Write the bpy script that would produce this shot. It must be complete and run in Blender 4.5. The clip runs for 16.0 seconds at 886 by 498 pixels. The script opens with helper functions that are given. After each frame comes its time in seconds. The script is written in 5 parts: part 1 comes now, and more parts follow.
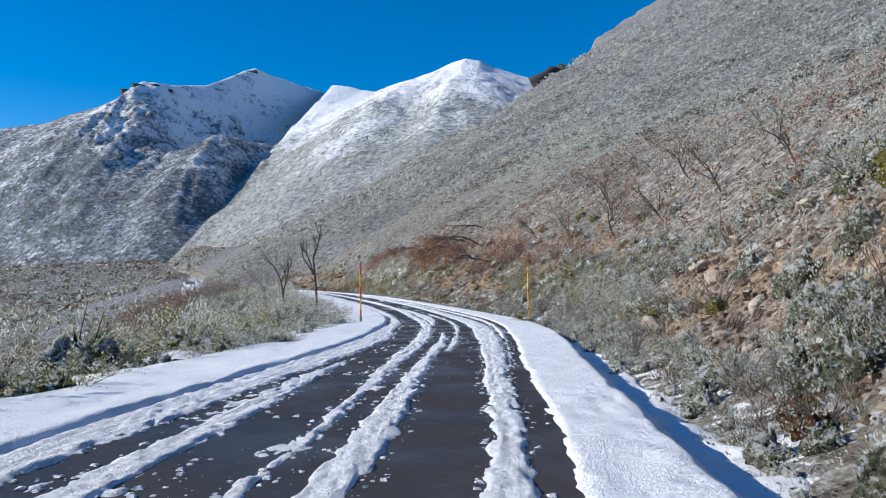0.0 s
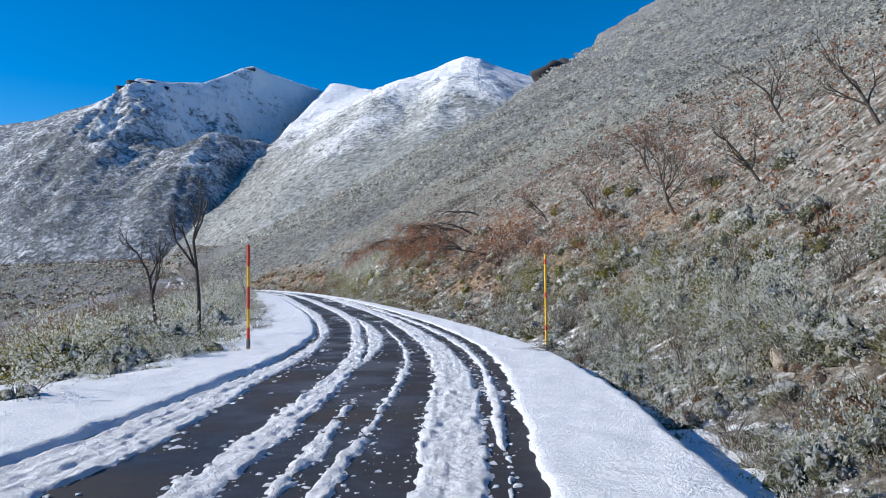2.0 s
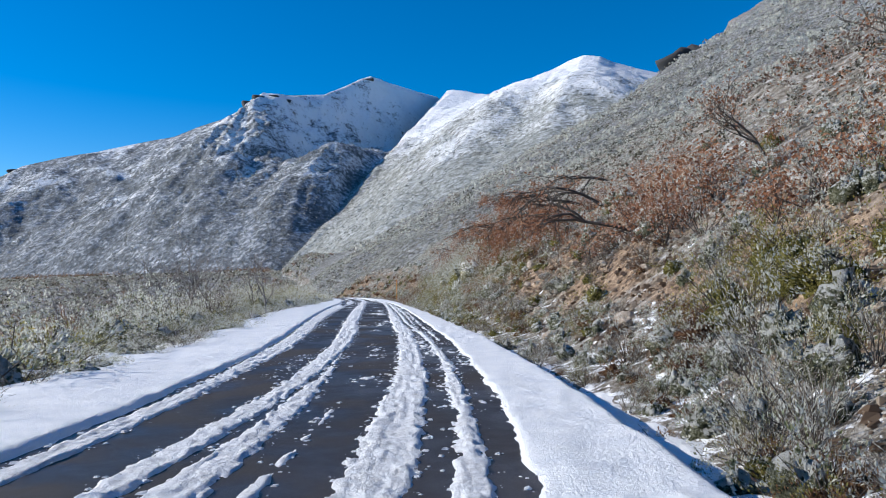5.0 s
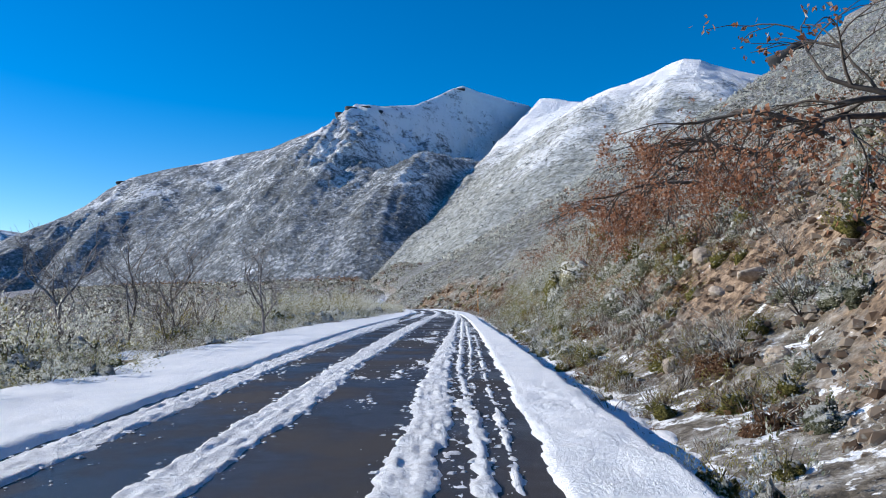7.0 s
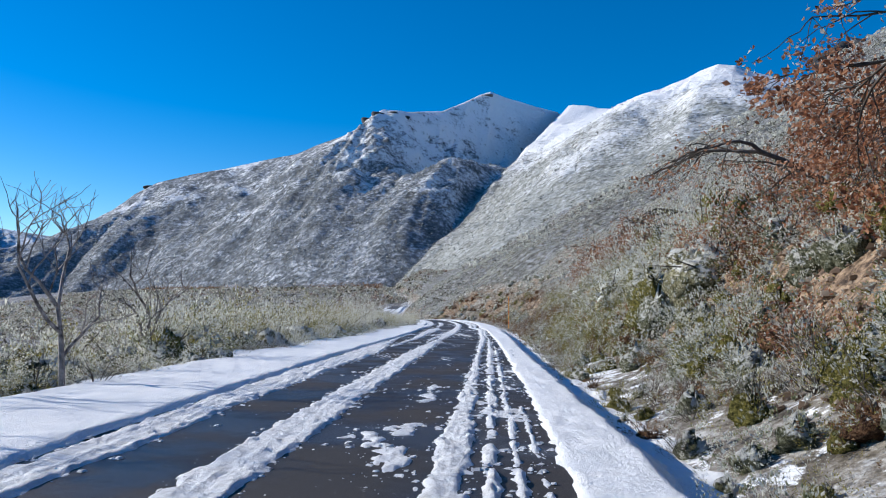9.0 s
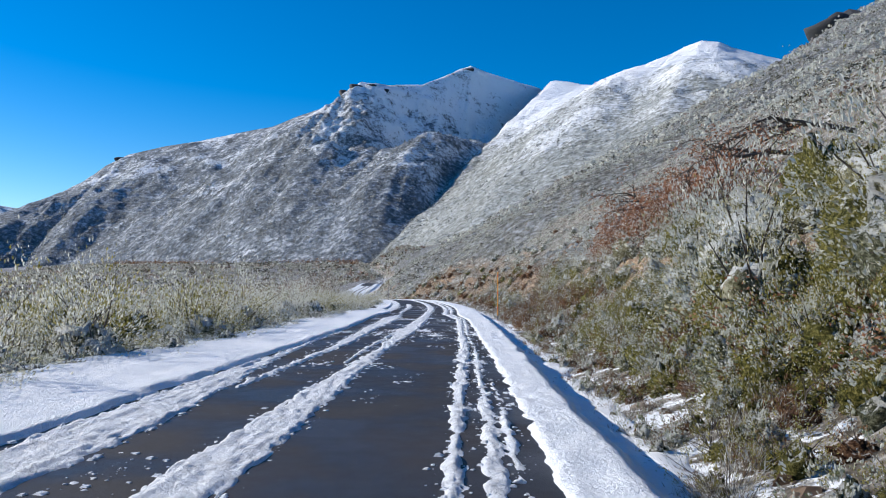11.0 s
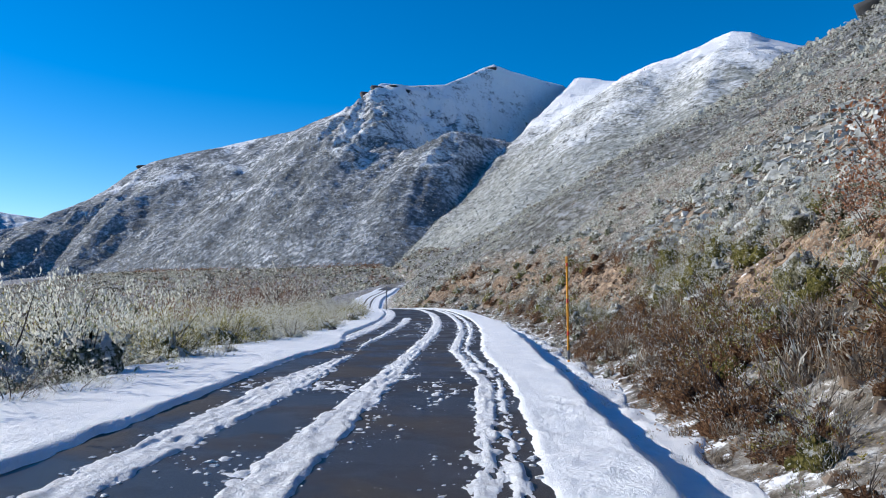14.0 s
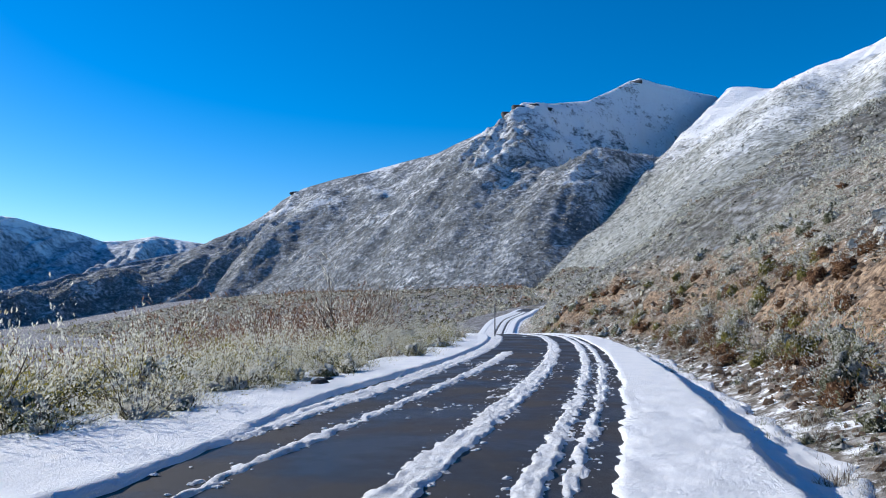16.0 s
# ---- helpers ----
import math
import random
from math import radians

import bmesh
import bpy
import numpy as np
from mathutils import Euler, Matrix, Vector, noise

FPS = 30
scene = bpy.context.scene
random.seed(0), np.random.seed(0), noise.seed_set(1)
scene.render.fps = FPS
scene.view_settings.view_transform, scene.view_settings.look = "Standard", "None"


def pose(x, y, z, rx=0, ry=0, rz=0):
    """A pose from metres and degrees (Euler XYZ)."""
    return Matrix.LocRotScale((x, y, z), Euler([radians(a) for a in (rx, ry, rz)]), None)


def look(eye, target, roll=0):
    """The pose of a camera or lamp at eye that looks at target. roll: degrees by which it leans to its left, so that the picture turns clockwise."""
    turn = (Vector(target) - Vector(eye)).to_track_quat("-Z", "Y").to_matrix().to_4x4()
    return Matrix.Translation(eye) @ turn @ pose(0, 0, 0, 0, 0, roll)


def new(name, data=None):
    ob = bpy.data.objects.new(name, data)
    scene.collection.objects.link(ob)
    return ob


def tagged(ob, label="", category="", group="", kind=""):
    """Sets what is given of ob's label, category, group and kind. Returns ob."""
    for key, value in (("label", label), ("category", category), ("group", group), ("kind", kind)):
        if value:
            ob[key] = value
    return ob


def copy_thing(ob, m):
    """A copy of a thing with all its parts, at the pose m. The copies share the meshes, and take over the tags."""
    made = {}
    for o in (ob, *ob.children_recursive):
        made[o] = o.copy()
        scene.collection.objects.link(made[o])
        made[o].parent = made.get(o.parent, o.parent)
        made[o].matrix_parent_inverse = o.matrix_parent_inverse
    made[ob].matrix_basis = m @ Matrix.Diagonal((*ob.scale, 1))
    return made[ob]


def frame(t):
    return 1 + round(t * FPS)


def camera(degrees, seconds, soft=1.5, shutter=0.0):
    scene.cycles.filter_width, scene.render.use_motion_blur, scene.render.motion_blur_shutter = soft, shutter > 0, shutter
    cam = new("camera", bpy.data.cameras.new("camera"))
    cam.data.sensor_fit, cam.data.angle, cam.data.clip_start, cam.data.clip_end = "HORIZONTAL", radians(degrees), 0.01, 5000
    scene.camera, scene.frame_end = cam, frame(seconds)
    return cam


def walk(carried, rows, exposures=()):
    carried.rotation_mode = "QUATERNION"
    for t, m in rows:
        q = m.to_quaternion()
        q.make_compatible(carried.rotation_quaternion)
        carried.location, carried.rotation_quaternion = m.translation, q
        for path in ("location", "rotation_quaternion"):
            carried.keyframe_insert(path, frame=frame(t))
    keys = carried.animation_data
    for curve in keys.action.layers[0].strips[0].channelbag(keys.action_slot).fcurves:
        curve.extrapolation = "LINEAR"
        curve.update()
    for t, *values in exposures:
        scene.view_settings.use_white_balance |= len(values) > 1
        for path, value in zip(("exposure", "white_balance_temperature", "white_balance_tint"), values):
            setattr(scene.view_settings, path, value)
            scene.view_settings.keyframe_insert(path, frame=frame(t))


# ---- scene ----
cam = camera(60.1, 16.0, soft=1.0)
PATH = [
    (0, -0.000, 0.000, 1.594, 92.44, -0.67, 0.82),
    (0.5, 0.189, 3.592, 1.552, 92.66, -0.37, -0.05),
    (1, 0.417, 7.148, 1.533, 92.71, -0.23, -0.35),
    (1.5, 0.664, 10.560, 1.522, 92.60, -0.27, 0.06),
    (2, 0.902, 13.921, 1.494, 92.49, -0.47, 0.81),
    (2.5, 1.115, 17.157, 1.444, 92.47, -0.80, 1.73),
    (3, 1.328, 20.370, 1.391, 92.40, -1.05, 2.76),
    (3.5, 1.466, 23.615, 1.338, 92.26, -1.09, 4.00),
    (4, 1.494, 26.796, 1.308, 92.37, -1.12, 5.64),
    (4.5, 1.328, 30.020, 1.289, 92.79, -0.99, 7.64),
    (5, 1.029, 33.383, 1.268, 93.11, -0.78, 9.79),
    (5.5, 0.594, 36.842, 1.250, 93.36, -0.57, 11.89),
    (6, 0.027, 40.354, 1.241, 93.57, -0.39, 13.81),
    (6.5, -0.652, 43.876, 1.245, 93.77, -0.22, 15.41),
    (7, -1.420, 47.365, 1.268, 93.99, -0.03, 16.60),
    (7.5, -2.311, 50.765, 1.317, 94.25, 0.24, 17.30),
    (8, -3.239, 54.083, 1.370, 94.52, 0.50, 17.62),
    (8.5, -4.176, 57.436, 1.419, 94.66, 0.64, 17.82),
    (9, -5.136, 60.872, 1.468, 94.58, 0.71, 18.57),
    (9.5, -6.143, 64.355, 1.513, 94.31, 0.79, 19.06),
    (10, -7.164, 67.863, 1.554, 93.91, 0.92, 18.87),
    (10.5, -8.154, 71.371, 1.588, 93.42, 1.06, 18.03),
    (11, -9.093, 74.855, 1.611, 92.90, 1.13, 16.97),
    (11.5, -10.094, 78.268, 1.620, 92.39, 0.95, 16.58),
    (12, -11.081, 81.714, 1.635, 92.14, 0.90, 16.33),
    (12.5, -12.008, 85.014, 1.640, 92.22, 0.84, 16.28),
    (13, -12.914, 88.277, 1.644, 92.39, 0.61, 16.67),
    (13.5, -13.775, 91.534, 1.639, 92.66, 0.27, 17.43),
    (14, -14.656, 94.777, 1.639, 93.14, 0.23, 18.89),
    (14.5, -15.541, 98.080, 1.637, 93.66, 0.48, 21.51),
    (15, -16.452, 101.364, 1.619, 94.22, 0.72, 24.94),
    (15.5, -17.379, 104.622, 1.570, 94.61, 0.69, 27.95),
    (16, -18.330, 107.947, 1.538, 94.70, 0.35, 29.70),
]
walk(cam, [(t, pose(x, y, z, tilt, 0, turn) @ pose(0, 0, 0, 0, 0, roll)) for t, x, y, z, tilt, roll, turn in PATH], [(0.0, 0.16), (16.0, 0.16)])

# ---- light ----
world = bpy.data.worlds.new("world")
scene.world = world
world.use_nodes = True
SUN_EL, SUN_AZ = 25.0, 268.0  # the sun stands low, square to the left of the road
wn, wl = world.node_tree.nodes, world.node_tree.links
sky = wn.new("ShaderNodeTexSky")
sky.sky_type, sky.sun_disc = "NISHITA", False
sky.sun_elevation, sky.sun_rotation = radians(SUN_EL), radians(SUN_AZ)
sky.altitude, sky.air_density, sky.dust_density, sky.ozone_density = 1400, 1.0, 0.35, 3.0
sat = wn.new("ShaderNodeHueSaturation")
sat.inputs["Hue"].default_value = 0.505
sat.inputs["Saturation"].default_value = 1.5
wl.new(sky.outputs[0], sat.inputs["Color"])
wl.new(sat.outputs[0], wn["Background"].inputs["Color"])
wn["Background"].inputs["Strength"].default_value = 0.132
sun = new("sun", bpy.data.lights.new("sun", "SUN"))
sun.data.energy, sun.data.angle, sun.data.color = 5.0, radians(0.6), (1.0, 0.95, 0.87)
sa, se = radians(SUN_AZ), radians(SUN_EL)
sun.matrix_world = look((math.sin(sa) * math.cos(se) * 50, math.cos(sa) * math.cos(se) * 50, math.sin(se) * 50), (0, 0, 0))


# ---- arithmetic ----
LATTICE = np.random.RandomState(7).rand(256, 256)


def vnoise(x, y):
    """Smooth noise, 0 to 1, one cell a unit."""
    x, y = np.asarray(x, float), np.asarray(y, float)
    i, j = np.floor(x).astype(int), np.floor(y).astype(int)
    u, v = x - i, y - j
    u, v = u * u * (3 - 2 * u), v * v * (3 - 2 * v)
    g = lambda a, b: LATTICE[a % 256, b % 256]
    return (g(i, j) * (1 - u) + g(i + 1, j) * u) * (1 - v) + (g(i, j + 1) * (1 - u) + g(i + 1, j + 1) * u) * v


def fbm(x, y, octaves=4):
    """Noise about 0, in several sizes."""
    out, amp = 0.0, 1.0
    for k in range(octaves):
        out = out + amp * (vnoise(np.asarray(x) * 2**k + 17.3 * k, np.asarray(y) * 2**k + 9.1 * k) - 0.5)
        amp *= 0.5
    return out


def smooth(x, a, b):
    t = np.clip((np.asarray(x, float) - a) / (b - a), 0, 1)
    return t * t * (3 - 2 * t)


# the road's middle line: x, y, height
LINE = np.array([
    (-4.0, -45.0, 0.3), (-2.6, -22.0, 0.3),
    (-1.2, 0.1, 0.27), (-0.5, 10.6, 0.20), (0.1, 20.4, 0.07), (0.1, 29.9, -0.03), (-1.2, 40.1, -0.08), (-3.5, 50.5, 0.0), (-6.3, 60.5, 0.15),
    (-9.3, 71.1, 0.27), (-12.2, 81.4, 0.31), (-14.9, 91.2, 0.32), (-17.6, 101.0, 0.30),
    (-22.7, 118.4, 0.28), (-26.8, 130.2, 0.28), (-30.4, 139.0, 0.32), (-33.9, 145.7, 0.34), (-38.4, 150.4, 0.15), (-44.5, 156.5, -1.1), (-51.0, 170.0, -3.0), (-60.0, 192.0, -4.0),
    (-76.0, 228.0, -2.9), (-90.0, 262.0, -0.3), (-101.0, 295.0, 1.2), (-113.0, 328.0, 2.4), (-128.0, 372.0, 3.5), (-160.0, 450.0, 6.0), (-205.0, 540.0, 14.0), (-250.0, 640.0, 18.5), (-300.0, 740.0, 19.0)])


def spline(points, n=14):
    """Catmull-Rom through the points."""
    p = np.vstack([2 * points[0] - points[1], points, 2 * points[-1] - points[-2]])
    out = []
    for k in range(1, len(p) - 2):
        a, b, c, d = p[k - 1 : k + 3]
        for t in np.arange(n) / n:
            out.append(0.5 * (2 * b + (c - a) * t + (2 * a - 5 * b + 4 * c - d) * t * t + (3 * b - a - 3 * c + d) * t**3))
    return np.array(out + [points[-1]])


AXIS = spline(LINE)
STEP = np.r_[0, np.cumsum(np.hypot(*np.diff(AXIS[:, :2], axis=0).T))]
STEP -= np.interp(0.0, AXIS[:, 1], STEP)  # 0 m where the drive begins
TANGENT = np.gradient(AXIS[:, :2], axis=0)
TANGENT /= np.linalg.norm(TANGENT, axis=1)[:, None]


def on_road(s, d):
    """x, y and the road's height s metres along it and d metres to the right of its middle."""
    s, d = np.asarray(s, float), np.asarray(d, float)
    x, y, z = (np.interp(s, STEP, AXIS[:, k]) for k in range(3))
    tx, ty = np.interp(s, STEP, TANGENT[:, 0]), np.interp(s, STEP, TANGENT[:, 1])
    n = np.hypot(tx, ty)
    return x + d * ty / n, y - d * tx / n, z


def road_coords(x, y):
    """Along, across and the road's height, for places near and far."""
    x, y = np.ravel(x), np.ravel(y)
    s, d, z = np.empty(len(x)), np.empty(len(x)), np.empty(len(x))
    ax, ay = AXIS[:, 0], AXIS[:, 1]
    for a in range(0, len(x), 4000):
        b = slice(a, a + 4000)
        k = np.argmin((x[b, None] - ax) ** 2 + (y[b, None] - ay) ** 2, 1)
        tx, ty = TANGENT[k, 0], TANGENT[k, 1]
        dx, dy = x[b] - ax[k], y[b] - ay[k]
        along = np.clip(dx * tx + dy * ty, -6, 6)
        s[b] = STEP[k] + along
        d[b] = np.where(dx * ty - dy * tx > 0, 1, -1) * np.hypot(dx - along * tx, dy - along * ty)
        z[b] = np.interp(s[b], STEP, AXIS[:, 2])
    return s, d, z


def ground_z(x, y):
    """The lie of the land: the road's bench, the cut bank and hillside to its right, the valley to its left."""
    shape = np.shape(x)
    x, y = np.ravel(np.asarray(x, float)), np.ravel(np.asarray(y, float))
    s, d, rz = road_coords(x, y)
    bank = np.interp(d, [1.9, 2.3, 3.2, 4.4, 5.6, 7.0, 9.3, 15, 80, 400], [-0.08, -0.36, -0.42, 0.05, 0.85, 2.6, 4.5, 8.7, 44, 220])
    soft = np.interp(d, [1.9, 2.3, 3.2, 4.4, 5.6, 7.0, 9.3, 15, 80, 400], [-0.08, -0.36, -0.42, -0.05, 0.55, 1.5, 3.3, 8.0, 44, 220])
    cut = smooth(s, 34, 46) * (1 - smooth(s, 215, 260)) * (0.75 + 0.5 * fbm(s / 13, 0 * s, 2))
    cut = np.clip(cut + 0.8 * (1 - smooth(s, 20, 28)), 0, 1.1)
    right = rz + soft + (bank - soft) * cut
    yc = np.interp(x, [-200, -131, -55, -5, 43, 65, 133, 250], [500, 478, 432, 405, 428, 450, 690, 1000])
    yy = np.minimum(y, yc)
    plane = 0.5327 * x + 0.2424 * yy - 19.2 - 0.55 * np.maximum(y - yc, 0)
    plane = plane + 7 * fbm(x / 60, y / 60, 4) * smooth(d, 20, 90)
    far = smooth(d, 22, 75)
    right = right * (1 - far) + plane * far
    left = rz + np.interp(d, [-400, -150, -60, -25, -12, -7, -4.8, -2.5], [-20, -19, -14, -5, -1.3, -0.3, 0.0, -0.05])
    w = 0.36 * x + 0.93 * y
    valley = -19 + 37 * smooth(w, 190, 492)
    lv = smooth(-d, 40, 160)
    left = left * (1 - lv) + valley * lv
    rise = smooth(w, 330, 440)
    left = left * (1 - rise) + np.maximum(left, valley) * rise
    z = np.where(d > 0, right, left)
    off = np.abs(d)
    rough = np.where(d > 0, smooth(off, 2.7, 5.5), smooth(off, 4.4, 6.5))
    z = z + rough * (0.35 * fbm(x / 2.2, y / 2.2, 4) + 0.9 * fbm(x / 9, y / 9, 2) * smooth(off, 6, 16))
    steep = smooth(d, 4.2, 5.5) * (1 - smooth(d, 8, 12)) * np.clip(cut, 0, 1)
    z = z + steep * 0.55 * fbm(x / 1.1 + 5, y / 1.1, 3)
    z = z - 0.08 * (off < 2.45) - 0.14 * smooth(-d, 3.6, 4.4) * (1 - smooth(-d, 6.0, 7.4))
    return z.reshape(shape)


# ---- materials ----
def material(name, rough=0.8):
    m = bpy.data.materials.new(name)
    m.use_nodes = True
    b = m.node_tree.nodes["Principled BSDF"]
    b.inputs["Roughness"].default_value = rough
    return m, m.node_tree.nodes, m.node_tree.links, b


def noise_node(nt, scale, detail=4.0, rough=0.55, coords="Object"):
    n, l = nt.nodes, nt.links
    tc, no = n.new("ShaderNodeTexCoord"), n.new("ShaderNodeTexNoise")
    no.inputs["Scale"].default_value, no.inputs["Detail"].default_value, no.inputs["Roughness"].default_value = scale, detail, rough
    l.new(tc.outputs[coords], no.inputs["Vector"])
    return no.outputs["Fac"]


def ramp(nt, fac, stops, hard=False):
    r = nt.nodes.new("ShaderNodeValToRGB")
    r.color_ramp.interpolation = "CONSTANT" if hard else "LINEAR"
    e = r.color_ramp.elements
    while len(e) < len(stops):
        e.new(0.5)
    for k, (p, c) in enumerate(stops):
        e[k].position, e[k].color = p, (*c, 1) if isinstance(c, tuple) else (c, c, c, 1)
    nt.links.new(fac, r.inputs[0])
    return r.outputs[0]


def mix(nt, fac, a, b):
    m = nt.nodes.new("ShaderNodeMix")
    m.data_type = "RGBA"
    for socket, v in ((m.inputs[0], fac), (m.inputs[6], a), (m.inputs[7], b)):
        if isinstance(v, (tuple, float, int)):
            socket.default_value = (*v, 1) if isinstance(v, tuple) else v
        else:
            nt.links.new(v, socket)
    return m.outputs[2]


def maths(nt, op, a, b, clamp=False):
    m = nt.nodes.new("ShaderNodeMath")
    m.operation, m.use_clamp = op, clamp
    for socket, v in ((m.inputs[0], a), (m.inputs[1], b)):
        if isinstance(v, (float, int)):
            socket.default_value = v
        else:
            nt.links.new(v, socket)
    return m.outputs[0]


def bump(nt, b, height, strength=0.4, distance=0.05):
    k = nt.nodes.new("ShaderNodeBump")
    k.inputs["Strength"].default_value, k.inputs["Distance"].default_value = strength, distance
    nt.links.new(height, k.inputs["Height"])
    nt.links.new(k.outputs[0], b.inputs["Normal"])


def up_axis(nt):
    g, s = nt.nodes.new("ShaderNodeNewGeometry"), nt.nodes.new("ShaderNodeSeparateXYZ")
    nt.links.new(g.outputs["Normal"], s.inputs[0])
    return s.outputs[2]


def height_axis(nt):
    g, s = nt.nodes.new("ShaderNodeNewGeometry"), nt.nodes.new("ShaderNodeSeparateXYZ")
    nt.links.new(g.outputs["Position"], s.inputs[0])
    return s.outputs[2]


def make_snow(name, dirt=0.0, crumb=0.35):
    m, n, l, b = material(name, 0.85)
    nt = m.node_tree
    b.inputs["Specular IOR Level"].default_value = 0.2
    grain, lumps, crumbs = noise_node(nt, 70, 4, 0.7), noise_node(nt, 2.3, 4), noise_node(nt, 19, 5, 0.7)
    clean = ramp(nt, lumps, [(0.3, (0.86, 0.88, 0.91)), (0.6, (0.94, 0.95, 0.96))])
    if dirt:
        soil = ramp(nt, noise_node(nt, 7.5, 8, 0.75), [(0.46, 0.0), (0.66, dirt)])
        clean = mix(nt, soil, clean, (0.26, 0.24, 0.22))
    l.new(clean, b.inputs["Base Color"])
    height = maths(nt, "ADD", maths(nt, "MULTIPLY", grain, 0.35), maths(nt, "MULTIPLY", crumbs, 1.0))
    bump(nt, b, maths(nt, "ADD", height, maths(nt, "MULTIPLY", lumps, 1.2)), crumb, 0.07)
    return m


def make_asphalt():
    m, n, l, b = material("asphalt", 0.6)
    nt = m.node_tree
    grain, wet = noise_node(nt, 130, 3, 0.7), noise_node(nt, 0.7, 4)
    base = ramp(nt, noise_node(nt, 0.28, 3), [(0.38, (0.026, 0.024, 0.024)), (0.62, (0.046, 0.036, 0.029))])
    base = mix(nt, ramp(nt, grain, [(0.4, 0.0), (0.75, 0.5)]), base, (0.10, 0.09, 0.085))
    rime = ramp(nt, noise_node(nt, 9, 6, 0.7), [(0.64, 0.0), (0.74, 0.55)])
    base = mix(nt, maths(nt, "MULTIPLY", rime, ramp(nt, noise_node(nt, 0.9, 3), [(0.5, 0.0), (0.62, 1.0)])), base, (0.7, 0.72, 0.75))
    l.new(base, b.inputs["Base Color"])
    l.new(ramp(nt, wet, [(0.4, 0.36), (0.62, 0.75)]), b.inputs["Roughness"])
    b.inputs["Specular IOR Level"].default_value = 0.35
    bump(nt, b, grain, 0.35, 0.01)
    return m


def make_ground(name, raw, bare=1.5):
    """Heath, stony earth and lying snow."""
    m, n, l, b = material(name, 0.9)
    nt = m.node_tree
    soil = ramp(nt, noise_node(nt, 4.2, 10, 0.8), [(0.39, (0.03, 0.018, 0.012)), (0.47, (0.14, 0.092, 0.058)), (0.55, (0.31, 0.215, 0.14)), (0.66, (0.54, 0.43, 0.31))])
    heath = ramp(nt, noise_node(nt, 2.6, 9, 0.78), [(0.38, (0.045, 0.037, 0.026)), (0.47, (0.13, 0.11, 0.085)), (0.54, (0.25, 0.23, 0.20)), (0.63, (0.50, 0.50, 0.49))])
    flat = up_axis(nt)
    patch = maths(nt, "MULTIPLY", maths(nt, "SUBTRACT", noise_node(nt, 0.35, 4), 0.5), 0.5)
    base = mix(nt, ramp(nt, maths(nt, "ADD", flat, patch), [(raw, 0.0), (raw + 0.1, 1.0)]), soil, heath)
    lie = maths(nt, "ADD", maths(nt, "MULTIPLY", noise_node(nt, 2.4, 8, 0.7), 1.7), maths(nt, "MULTIPLY", flat, 1.0))
    lie = maths(nt, "ADD", lie, maths(nt, "MULTIPLY", noise_node(nt, 0.16, 3), 0.35))
    fac = ramp(nt, maths(nt, "SUBTRACT", lie, bare), [(0.46, 0.0), (0.54, 1.0)])
    base = mix(nt, fac, base, (0.84, 0.86, 0.89))
    l.new(base, b.inputs["Base Color"])
    bump(nt, b, noise_node(nt, 5.5, 7, 0.65), 0.7, 0.12)
    return m


